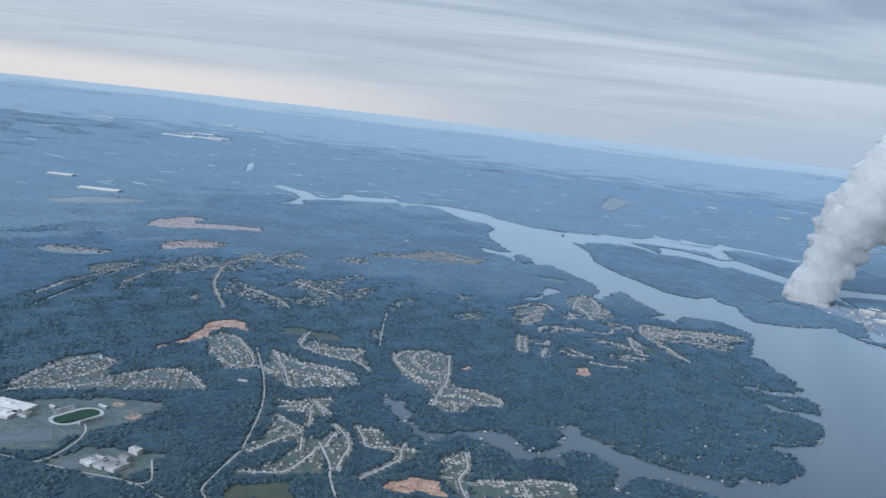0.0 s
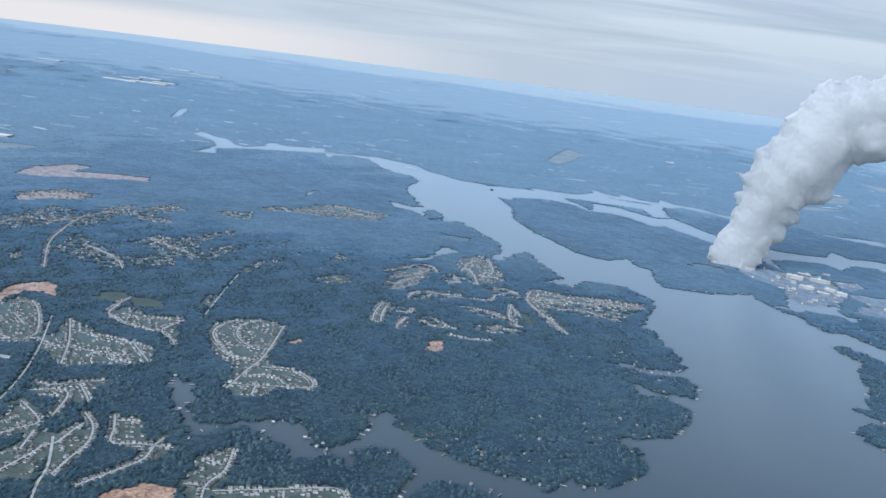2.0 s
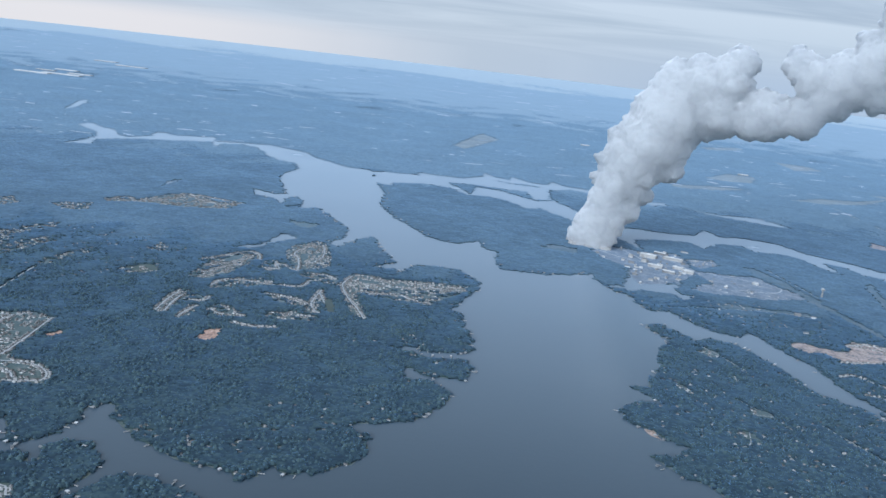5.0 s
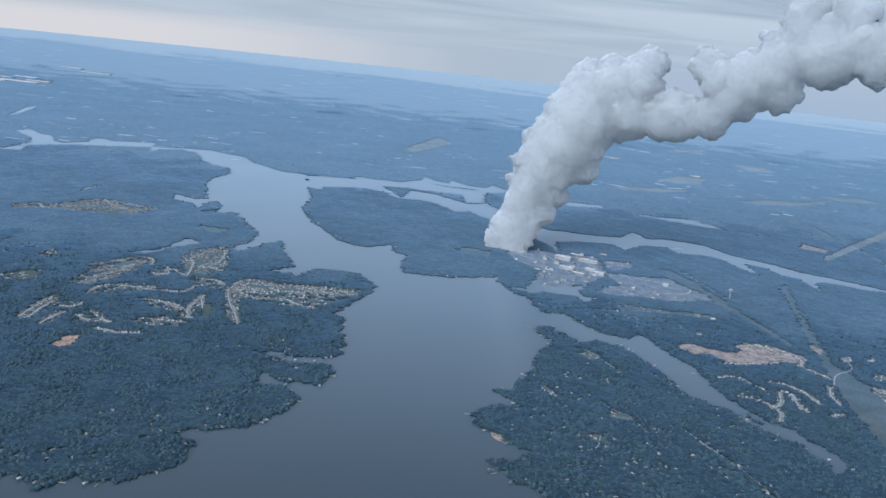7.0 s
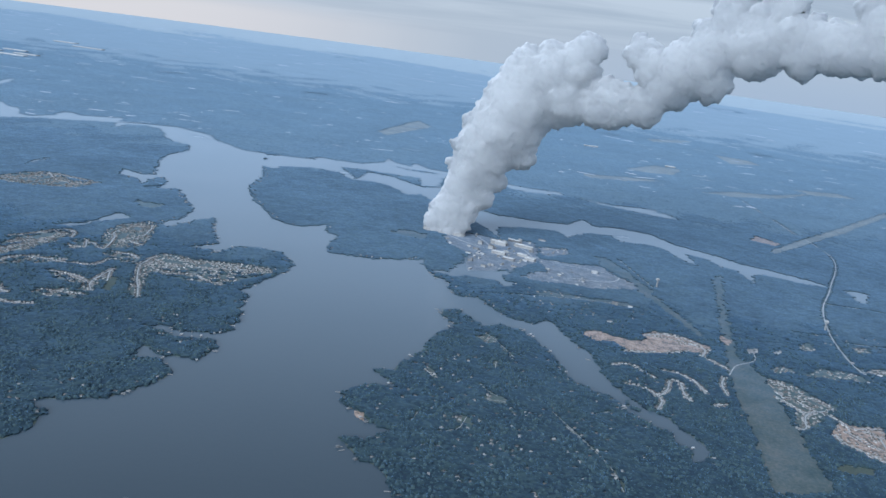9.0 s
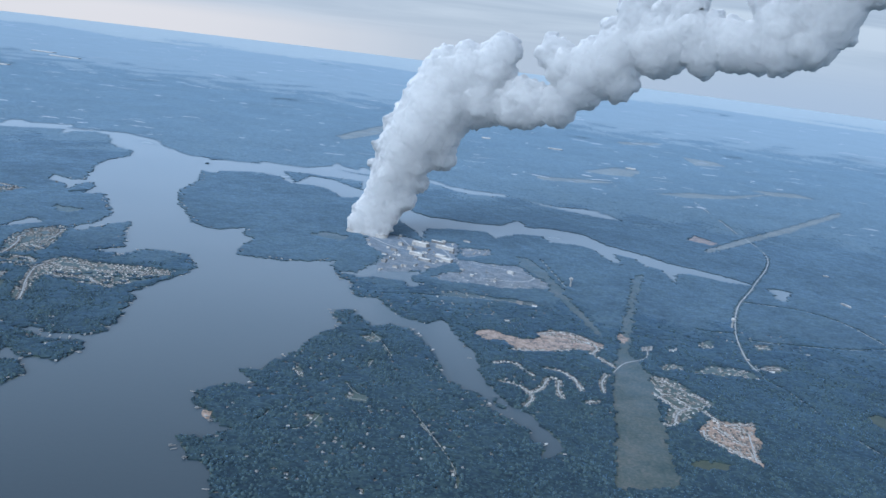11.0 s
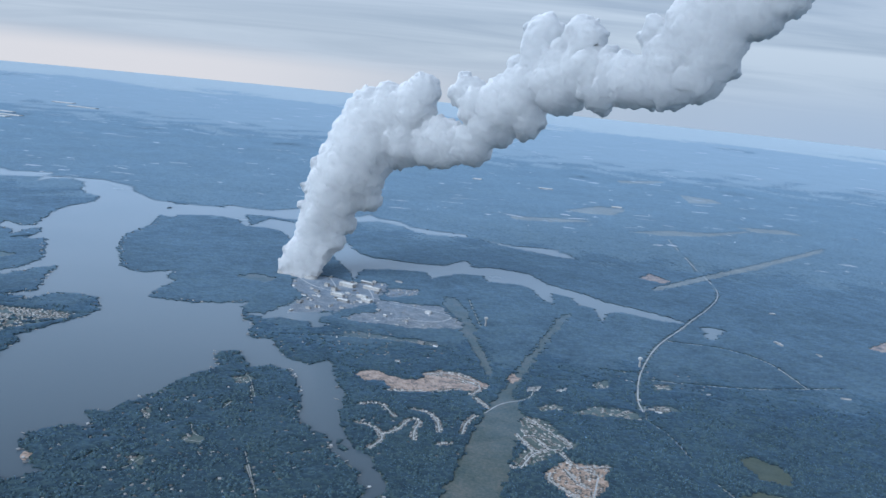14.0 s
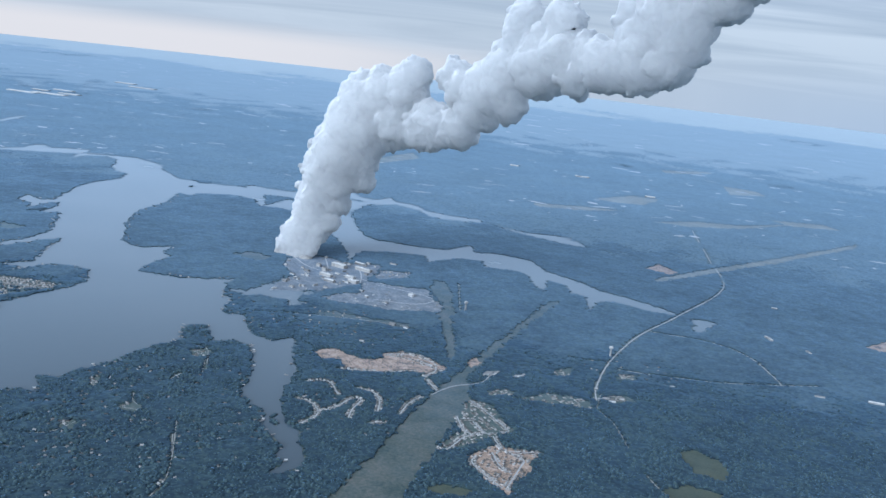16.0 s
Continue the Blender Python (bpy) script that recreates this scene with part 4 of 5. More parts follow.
BUILDINGS.append((66.1, 149.4, 0.9, 0.4, 0.3, -20, 'shed'))
BUILDINGS.append((65.1, 145.9, 0.8, 0.4, 0.3, -20, 'shed'))
BUILDINGS.append((74.9, 152.9, 0.6, 0.4, 0.3, -20, 'shed'))
BUILDINGS.append((65.6, 141.5, 0.7, 0.4, 0.3, -20, 'shed'))
BUILDINGS.append((76.9, 162.3, 1.2, 0.5, 0.3, -20, 'shed'))
BUILDINGS.append((77.2, 143, 0.6, 0.4, 0.25, -20, 'shed'))
BUILDINGS.append((85.8, 129.4, 0.8, 0.5, 0.35, -10, 'shed'))
BUILDINGS.append((87.8, 128.9, 0.6, 0.4, 0.3, -10, 'shed'))
BUILDINGS.append((78.8, 140.3, 0.5, 0.3, 0.3, -20, 'shed'))
BUILDINGS.append((82.2, 138.9, 0.4, 0.3, 0.3, -20, 'shed'))
BUILDINGS.append((84.2, 120.8, 0.6, 0.35, 0.25, 10, 'shed'))
BUILDINGS.append((100.5, 117.1, 0.28, 1.7, 0.16, -14, 'row'))
BUILDINGS.append((100.9, 117.3, 0.28, 1.7, 0.16, -14, 'row'))
BUILDINGS.append((101.3, 117.6, 0.28, 1.7, 0.16, -14, 'row'))
BUILDINGS.append((101.6, 117.8, 0.28, 1.7, 0.16, -14, 'row'))
BUILDINGS.append((103.9, 117.9, 0.28, 1.2, 0.16, -14, 'row'))
BUILDINGS.append((104.3, 118.3, 0.28, 1.2, 0.16, -14, 'row'))
BUILDINGS.append((104.7, 118.7, 0.28, 1.2, 0.16, -14, 'row'))
BUILDINGS.append((115.2, 115.5, 0.8, 0.4, 0.25, 10, 'shed'))
BUILDINGS.append((114.4, 115.8, 0.5, 0.4, 0.25, 10, 'shed'))
BUILDINGS.append((116.3, 116.8, 0.5, 0.3, 0.25, 10, 'shed'))
BUILDINGS.append((122.2, 124, 0.7, 0.3, 0.2, 10, 'shed'))
BUILDINGS.append((113.3, 118.6, 0.4, 0.3, 0.2, 0, 'shed'))
BUILDINGS.append((140.9, 173.9, 0.9, 0.4, 0.25, 0, 'shed'))
BUILDINGS.append((142.2, 149.7, 0.3, 1.2, 0.2, 20, 'shed'))
BUILDINGS.append((137.2, 153.4, 0.4, 2.0, 0.3, 20, 'shed'))
BUILDINGS.append((140, 129.8, 1.2, 0.3, 0.25, 0, 'shed'))
BUILDINGS.append((146.8, 131, 1.8, 0.4, 0.3, 0, 'shed'))
BUILDINGS.append((98.8, 331.2, 5, 1.5, 0.35, 0, 'shed'))
BUILDINGS.append((121.7, 300.9, 3, 2, 0.35, 0, 'shed'))
BUILDINGS.append((73.9, 337.9, 3, 2, 0.35, 0, 'shed'))
BUILDINGS.append((-30.1, 58.4, 3.4, 1.6, 0.3, -8, 'hall'))
BUILDINGS.append((-29.8, 56.7, 1.8, 1.2, 0.25, -8, 'hall'))
BUILDINGS.append((-28.6, 57.3, 1.4, 0.8, 0.25, -8, 'hall'))
BUILDINGS.append((-18.4, 51.2, 1.2, 1.7, 0.2, -20, 'hall'))
BUILDINGS.append((-17.3, 50.9, 0.9, 1.5, 0.24, -20, 'hall'))
BUILDINGS.append((-19.3, 51.2, 1.0, 1.5, 0.22, -20, 'hall'))
BUILDINGS.append((-17.3, 53.8, 0.9, 0.6, 0.35, -20, 'hall'))
BUILDINGS.append((-17.4, 52.3, 0.8, 0.5, 0.35, -20, 'shed'))
BUILDINGS.append((-15.6, 72.5, 0.9, 0.4, 0.25, 0, 'shed'))
BUILDINGS.append((-23.8, 61.3, 0.9, 0.3, 0.2, -20, 'shed'))
BUILDINGS.append((-27.3, 59.6, 0.6, 0.3, 0.2, -20, 'shed'))
BUILDINGS.append((-88, 182, 9, 3, 0.35, 10, 'hall'))
BUILDINGS.append((-106.7, 198.3, 6, 2.5, 0.35, 10, 'hall'))
BUILDINGS.append((-150.3, 369.2, 14, 4, 0.35, 0, 'shed'))
BUILDINGS.append((-140.4, 374.5, 16, 4, 0.35, 0, 'shed'))
BUILDINGS.append((-137.2, 383.9, 10, 4, 0.35, 0, 'shed'))
BUILDINGS.append((-175.4, 492.6, 12, 5, 0.35, 0, 'shed'))
BUILDINGS.append((-153.2, 473, 16, 4, 0.35, 0, 'shed'))
BUILDINGS.append((-216.8, 430.6, 12, 4, 0.35, 0, 'shed'))
BUILDINGS.append((-150.4, 398.9, 10, 3, 0.35, 0, 'shed'))
BUILDINGS.append((-153.7, 386.6, 8, 3, 0.35, 0, 'shed'))


TANKS = [(84.4, 145.2)]
WATER_TOWERS = [(114.5, 132), (93.3, 142.1)]
STADIUM = (-24.7, 58.7, 65.0)
LOTS_PAVED = [(-26.2, 53.6, 4.2, 2.6, 30), (-20.5, 50.2, 4.0, 1.5, 65), (-13.1, 49.9, 2.2, 1.0, 60), (-19.8, 63.7, 3.0, 1.0, 10)]

# ---- mesh helpers ----
def mesh_object(name, verts, faces, mat, smooth=False):
    me = bpy.data.meshes.new(name)
    me.from_pydata([tuple(v) for v in verts], [], [tuple(f) for f in faces])
    me.materials.append(mat)
    if smooth:
        me.polygons.foreach_set("use_smooth", [True] * len(me.polygons))
    return new(name, me)


def part(name, bm, mat, parent, label=""):
    me = bpy.data.meshes.new(name)
    bm.to_mesh(me)
    bm.free()
    me.materials.append(mat)
    ob = new(name, me)
    ob.parent = parent
    return tagged(ob, label)


def box(bm, x, y, z, sx, sy, sz, turn=0.0):
    """A box on its base centre (x, y, z)."""
    m = pose(x, y, z + sz / 2, 0, 0, turn) @ Matrix.Diagonal((sx, sy, sz, 1))
    bmesh.ops.create_cube(bm, size=1.0, matrix=m)


def rough_line(points, closed, step=0.7, wander=0.28):
    """A line through points with a natural, uneven course."""
    out = []
    n = len(points)
    for i in range(n if closed else n - 1):
        p, q = Vector((*points[i], 0)), Vector((*points[(i + 1) % n], 0))
        parts = max(1, int((q - p).length / step))
        for k in range(parts):
            v = p.lerp(q, k / parts)
            d = noise.noise_vector(v * 0.9) * wander + noise.noise_vector(v * 2.7) * wander * 0.45
            out.append((v.x + d.x, v.y + d.y))
    if not closed:
        out.append(points[-1])
    return out


def sheet(name, outline, z, mat):
    turn = sum(p[0] * q[1] - p[1] * q[0] for p, q in zip(outline, outline[1:] + outline[:1]))
    return mesh_object(name, [(x, y, z) for x, y in (outline if turn > 0 else outline[::-1])], [range(len(outline))], mat)


def ribbon(points, width, z):
    """Vertices and faces of a strip of that width along points."""
    pts = [Vector((*p, 0)) for p in points]
    verts, faces = [], []
    for i, p in enumerate(pts):
        d = (pts[min(i + 1, len(pts) - 1)] - pts[max(i - 1, 0)]).normalized()
        side = Vector((-d.y, d.x, 0)) * width / 2
        verts += [(p.x + side.x, p.y + side.y, z), (p.x - side.x, p.y - side.y, z)]
        if i:
            faces.append((2 * i - 2, 2 * i - 1, 2 * i + 1, 2 * i))
    return verts, faces


def smooth_line(points, step=0.5):
    """A curve through points (Catmull-Rom)."""
    p = [Vector((*q, 0)) for q in points]
    p = [2 * p[0] - p[1]] + p + [2 * p[-1] - p[-2]]
    out = []
    for i in range(1, len(p) - 2):
        parts = max(2, int((p[i + 1] - p[i]).length / step))
        for k in range(parts):
            t = k / parts
            v = 0.5 * (2 * p[i] + (p[i + 1] - p[i - 1]) * t + (2 * p[i - 1] - 5 * p[i] + 4 * p[i + 1] - p[i + 2]) * t * t + (3 * p[i] - p[i - 1] - 3 * p[i + 1] + p[i + 2]) * t ** 3)
            out.append((v.x, v.y))
    out.append((p[-2].x, p[-2].y))
    return out


def inside(outline, X, Y):
    """Which of the points X, Y lie within the outline."""
    hit = np.zeros(X.shape, bool)
    xs, ys = zip(*outline)
    near = (X > min(xs)) & (X < max(xs)) & (Y > min(ys)) & (Y < max(ys))
    x, y = X[near], Y[near]
    h = np.zeros(x.shape, bool)
    for (x0, y0), (x1, y1) in zip(outline, outline[1:] + outline[:1]):
        if y0 != y1:
            h ^= ((y0 > y) != (y1 > y)) & (x < (x1 - x0) * (y - y0) / (y1 - y0) + x0)
    hit[near] = h
    return hit


def within(outline, x, y):
    """Whether one point lies within the outline."""
    hit = False
    for (x0, y0), (x1, y1) in zip(outline, outline[1:] + outline[:1]):
        if (y0 > y) != (y1 > y) and x < (x1 - x0) * (y - y0) / (y1 - y0) + x0:
            hit = not hit
    return hit


def afloat(x, y):
    """Whether a point lies on the water."""
    return any(b[0] < x < b[1] and b[2] < y < b[3] and within(SHORE[n], x, y) for n, b in BOUNDS.items())


def near_line(points, X, Y, reach):
    hit = np.zeros(X.shape, bool)
    for (x0, y0), (x1, y1) in zip(points, points[1:]):
        sel = (X > min(x0, x1) - reach) & (X < max(x0, x1) + reach) & (Y > min(y0, y1) - reach) & (Y < max(y0, y1) + reach)
        if not sel.any():
            continue
        x, y = X[sel] - x0, Y[sel] - y0
        dx, dy = x1 - x0, y1 - y0
        k = np.clip((x * dx + y * dy) / max(dx * dx + dy * dy, 1e-9), 0, 1)
        hit[sel] |= (x - k * dx) ** 2 + (y - k * dy) ** 2 < reach * reach
    return hit


def fall(r):
    """How far the ground drops below the plain, shaped to set the horizon's height in the camera's view."""
    return -max(0.0, r - 500.0) ** 2 / (2 * 63600.0)


CENTRE = (60.0, 20.0)

# ---- ground, water, haze ----
rings = [0, 30, 80, 150, 250, 400, 500] + [500 + 120 * k for k in range(1, 33)]
verts, faces = [(*CENTRE, 0)], []
SPOKES = 96
for r in rings[1:]:
    for k in range(SPOKES):
        g = 2 * math.pi * k / SPOKES
        verts.append((CENTRE[0] + r * math.cos(g), CENTRE[1] + r * math.sin(g), fall(r)))
for k in range(SPOKES):
    faces.append((0, 1 + k, 1 + (k + 1) % SPOKES))
for j in range(len(rings) - 2):
    for k in range(SPOKES):
        i, n = 1 + j * SPOKES, (k + 1) % SPOKES
        faces.append((i + k, i + SPOKES + k, i + SPOKES + n, i + n))
tagged(mesh_object("ground", verts, faces, GRASS, True), "green and tan open country reaching a hazy horizon", "ground", kind="structure")

SHORE = {n: rough_line(p, True, 0.6, 0.36) for n, p in WATER.items()}
BOUNDS = {n: (min(x for x, y in s), max(x for x, y in s), min(y for x, y in s), max(y for x, y in s)) for n, s in SHORE.items()}
verts, faces = [], []
for k, line in enumerate(SHORE.values()):
    turn = sum(p[0] * q[1] - p[1] * q[0] for p, q in zip(line, line[1:] + line[:1]))
    line = line if turn > 0 else line[::-1]
    faces.append(range(len(verts), len(verts) + len(line)))
    verts += [(x, y, 0.02 + 0.0004 * k) for x, y in line]
tagged(mesh_object("lake_water", verts, faces, WATER_SKIN), "calm grey-blue lake with many arms and coves", "water", kind="structure")

# ---- clearings ----
KIND = {"subdivision": LAWN, "lawn": LAWN, "soil": SOIL, "field": FIELD, "meadow": FIELD, "corridor": SCRUB, "campus": GRASS, "plant": YARD, "switchyard": YARD, "airfield": YARD}
WORDS = {"subdivision": "pale lawns of a housing estate", "lawn": "worn lawns between houses and woods", "soil": "bare orange clay of a building site", "field": "mown green field among woods", "meadow": "mown green meadow", "corridor": "cleared green-brown ground, mostly strips under power lines", "campus": "lawns and paths of a school campus", "plant": "grey gravel and concrete yard of a power plant", "switchyard": "flat grey ash plate beside the plant", "airfield": "pale grass airfield far off"}
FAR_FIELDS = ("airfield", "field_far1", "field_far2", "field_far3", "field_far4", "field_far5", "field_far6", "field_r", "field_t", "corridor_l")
OPEN = {}
for k, (n, p) in enumerate(CLEAR.items()):
    kind = n.split("_")[0]
    if kind == "village":
        continue
    mat = {"plant_field": SCRUB, "subdivision_q": SOIL, "field_c": GRASS, "soil_a": CLAY, "soil_b": CLAY, "soil_c": CLAY, "soil_d": CLAY, }.get(n, HAZY_FIELD if n in FAR_FIELDS else KIND[kind])
    OPEN[n] = rough_line(p, True, 0.5, 0.6)
    name = {"subdivision": "lawn", "lawn": "lawn", "soil": "bare_soil", "field": "field", "meadow": "field", "corridor": "cleared_strip", "campus": "lawn", "plant": "yard", "switchyard": "yard", "airfield": "field"}[kind]
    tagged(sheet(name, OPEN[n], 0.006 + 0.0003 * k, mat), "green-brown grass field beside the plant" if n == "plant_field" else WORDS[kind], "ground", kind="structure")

# ---- forest canopy ----
def tree_crowns(x, y, tall, rng):
    """Rounded single crowns that stand out of the sheet of woods: two rings of five and a tip each."""
    n = len(x)
    big = rng.uniform(0.11, 0.21, n) * (1 + 0.25 * np.sin(x * 0.9 + 1.5 * np.sin(y * 0.7)))
    high = tall * 0.55 + big * rng.uniform(0.75, 1.25, n)
    spin = rng.uniform(0, 6.28, n)
    co = np.empty((n, 11, 3))
    for k in range(5):
        for row, (wide, up) in enumerate(((1.0, 0.15), (0.72, 0.72))):
            g = spin + (k + 0.5 * row) * 2 * math.pi / 5
            r = big * wide * rng.uniform(0.8, 1.2, n)
            co[:, 5 * row + k] = np.stack([x + r * np.cos(g), y + r * np.sin(g), high * up * rng.uniform(0.9, 1.1, n)], 1)
    co[:, 10] = np.stack([x + big * rng.uniform(-0.2, 0.2, n), y + big * rng.uniform(-0.2, 0.2, n), high], 1)
    quad = np.array([(k, (k + 1) % 5, 5 + k, 5 + (k - 1) % 5) for k in range(5)])
    tip = np.array([(5 + k, 5 + (k + 1) % 5, 10) for k in range(5)])
    base = (np.arange(n) * 11)[:, None, None]
    loops = np.concatenate([(base + quad).reshape(n, -1), (base + tip).reshape(n, -1)], 1)
    starts = (np.arange(n) * 35)[:, None] + np.array([0, 4, 8, 12, 16, 20, 23, 26, 29, 32])
    me = bpy.data.meshes.new("tree_crowns")
    me.vertices.add(n * 11)
    me.vertices.foreach_set("co", co.astype(np.float32).ravel())
    me.loops.add(loops.size)
    me.loops.foreach_set("vertex_index", loops.astype(np.int32).ravel())
    me.polygons.add(starts.size)
    me.polygons.foreach_set("loop_start", starts.astype(np.int32).ravel())
    me.polygons.foreach_set("use_smooth", np.ones(starts.size, bool))
    me.update(calc_edges=True)
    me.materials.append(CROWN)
    tagged(new("tree_crowns", me), "rounded crowns of single trees standing in the woods", "woods", kind="stuff")


def canopy(name, x0, x1, y0, y1, cell, tall, thin, label, skip=None, seed=1, mat=WOOD, fade=0.0, rough=0.3, trees=0):
    """Woods over all land that is not open: one uneven sheet of crowns that comes down to the ground at its edges."""
    rng = np.random.default_rng(seed)
    nx, ny = int((x1 - x0) / cell), int((y1 - y0) / cell)
    cx, cy = np.meshgrid(x0 + (np.arange(nx) + 0.5) * cell, y0 + (np.arange(ny) + 0.5) * cell, indexing="ij")
    wet = np.zeros(cx.shape, bool)
    # trees overhang the shore here and stand back from it there
    sx = cx + 0.17 * np.sin(cy * 2.1 + 1.3 * np.sin(cx * 1.7)) + 0.12 * np.sin(cy * 4.7 + cx * 1.9)
    sy = cy + 0.17 * np.sin(cx * 2.3 + 1.3 * np.sin(cy * 1.6)) + 0.12 * np.sin(cx * 5.1 - cy * 2.2)
    for line in SHORE.values():
        wet |= inside(line, sx, sy)
    bare = np.zeros(cx.shape, bool)
    for line in OPEN.values():
        bare |= inside(line, cx, cy)
    for n, line in ROADS.items():
        bare |= near_line(line, cx, cy, 0.34 if n == "highway" else 0.24)
    for line in STREETS:
        bare |= near_line(line, cx, cy, 0.4)
    for n, p in CLEAR.items():
        if n.startswith("village"):
            bare |= inside(p, cx, cy) & (np.sin(cx * 3.1 + 1.5 * np.sin(cy * 2.3)) + np.sin(cy * 3.7 + 1.2 * np.sin(cx * 2.9)) > -0.55)
    for line in LANES:
        bare |= near_line(line, cx, cy, 0.17)
    for x, y in LOTS:
        bare |= (cx - x) ** 2 + (cy - y) ** 2 < 0.045
    if thin:
        # glades: long thin gaps
        f = np.zeros(cx.shape)
        for k in range(5):
            s, g, o = 0.05 * 1.6 ** k, rng.uniform(0, 6.3), rng.uniform(0, 99, 3)
            f += np.sin(s * (cx * math.cos(g) + cy * math.sin(g)) + o[0] + 1.7 * np.sin(s * 0.7 * (cy * math.cos(g) - cx * math.sin(g)) + o[1]))
        bare |= f > thin
    wood = ~(wet | bare)
    if fade:
        # the belt thins out into the next, differently hazed one, stand by stand
        rim = np.minimum(np.minimum(cx - x0, x1 - cx), y1 - cy) / fade
        sx, sy = cx * 0.31 / cell, cy * 0.31 / cell
        stand = 0.5 + 0.25 * (np.sin(sx * 0.61 + 2.2 * np.sin(sy * 0.23)) + np.sin(sy * 0.47 + 1.9 * np.sin(sx * 0.31)))
        wood &= rim > 0.65 * stand + 0.35 * rng.random(cx.shape)
    rim = np.pad(wood, 1, mode="edge")
    if skip:
        wood &= ~((cx > skip[0]) & (cx < skip[1]) & (cy > skip[2]) & (cy < skip[3]))
    if trees:
        standing = wood & (cx > -50) & (cx < 150)
        share = np.clip((130 - cy) / 26, 0, 1) * standing
        i, j = np.nonzero(rng.random(cx.shape) < trees / share.sum() * share)
        tree_crowns(cx[i, j] + rng.uniform(-0.12, 0.12, len(i)), cy[i, j] + rng.uniform(-0.12, 0.12, len(i)), tall, rng)
    gx, gy = np.meshgrid(x0 + np.arange(nx + 1) * cell, y0 + np.arange(ny + 1) * cell, indexing="ij")
    full = np.zeros(gx.shape, int)
    for a in (0, 1):
        for b in (0, 1):
            full[a:nx + a, b:ny + b] += wood
    z = tall * (1.0 - rough + rough * rng.random(gx.shape) ** 0.7 + 0.12 * np.sin(gx * 0.31 + 2 * np.sin(gy * 0.17)) * np.sin(gy * 0.27 + gx * 0.05) + 0.08 * np.sin(gx * 1.3 + 1.4 * np.sin(gy * 0.9)))
    edge = ~(rim[:-1, :-1] & rim[1:, :-1] & rim[:-1, 1:] & rim[1:, 1:])
    z[edge] *= 0.8
    gx = gx + cell * rng.uniform(-0.36, 0.36, gx.shape)
    gy = gy + cell * rng.uniform(-0.36, 0.36, gy.shape)
    r = np.hypot(gx - CENTRE[0], gy - CENTRE[1])
    z += -np.maximum(0, r - 500) ** 2 / (2 * 63600.0)
    ids = np.full(gx.shape, -1)
    used = full > 0
    ids[used] = np.arange(used.sum())
    i, j = np.nonzero(wood)
    quads = np.stack([ids[i, j], ids[i + 1, j], ids[i + 1, j + 1], ids[i, j + 1]], 1)
    co = np.stack([gx[used], gy[used], z[used]], 1)
    # the woods' edges come down to the ground
    solid = np.pad(wood, 1)
    sides = []
    for a, b, p, q in ((-1, 0, (0, 1), (0, 0)), (1, 0, (1, 0), (1, 1)), (0, -1, (0, 0), (1, 0)), (0, 1, (1, 1), (0, 1))):
        open_side = wood & ~solid[1 + a:nx + 1 + a, 1 + b:ny + 1 + b]
        i, j = np.nonzero(open_side)
        sides.append(np.stack([ids[i + p[0], j + p[1]], ids[i + q[0], j + q[1]]], 1))
    sides = np.concatenate(sides)[:None if tall > 0.12 else 0]
    n = len(co)
    foot = co[sides.ravel()].copy()
    top = foot.copy()
    foot[:, 2] -= tall
    co = np.concatenate([co, top, foot])
    k = np.arange(len(sides)) * 2
    quads = np.concatenate([quads, np.stack([n + k, n + k + 1, n + len(top) + k + 1, n + len(top) + k], 1)])
    me = bpy.data.meshes.new(name)
    me.vertices.add(len(co))
    me.vertices.foreach_set("co", co.astype(np.float32).ravel())
    me.loops.add(quads.size)
    me.loops.foreach_set("vertex_index", quads.astype(np.int32).ravel())
    me.polygons.add(len(quads))
    me.polygons.foreach_set("loop_start", np.arange(0, quads.size, 4, dtype=np.int32))
    me.polygons.foreach_set("use_smooth", np.ones(len(quads), bool))
    me.update(calc_edges=True)
    me.materials.append(mat)
    return tagged(new(name, me), label, "woods", kind="stuff")


ROADS = {n: smooth_line(p) for n, p in ROAD.items()}
STREETS = [smooth_line(p, 0.3) for p in STREET]
LANES = [smooth_line(p, 0.3) for p in LANE]
rng = random.Random(5)
LOTS = []
for n, p in RURAL.items():
    xs, ys = zip(*p)
    count, tries = int(0.115 * (max(xs) - min(xs)) * (max(ys) - min(ys))), 0
    while count and tries < 4000:
        tries += 1
        x, y = rng.uniform(min(xs), max(xs)), rng.uniform(min(ys), max(ys))
        if within(p, x, y) and not afloat(x, y):
            LOTS.append((x, y))
            count -= 1

# houses set back a little from the lived-in shores
for n in ("west_shore", "east_shore", "creek_bank", "creek", "mid_lake"):
    line = SHORE[n]
    for k in range(2, len(line) - 2):
        if rng.random() < 0.15:
            (x0, y0), (x1, y1) = line[k - 1], line[k + 1]
            g, away = math.atan2(y1 - y0, x1 - x0), rng.uniform(0.4, 0.8)
            for s in (1, -1):
                x, y = line[k][0] + s * away * math.sin(g), line[k][1] - s * away * math.cos(g)
                if not afloat(x, y) and afloat(2 * line[k][0] - x, 2 * line[k][1] - y):
                    LOTS.append((x, y))
                    break

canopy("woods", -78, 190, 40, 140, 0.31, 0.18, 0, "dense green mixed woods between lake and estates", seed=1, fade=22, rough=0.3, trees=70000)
canopy("woods", -84, 196, 112, 226, 0.42, 0.135, 0, "dense green woods beyond the lake, tinted haze blue", seed=5, mat=MID_HAZE_WOOD, fade=30, rough=0.26)
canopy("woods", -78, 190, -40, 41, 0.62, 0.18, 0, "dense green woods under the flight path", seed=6)
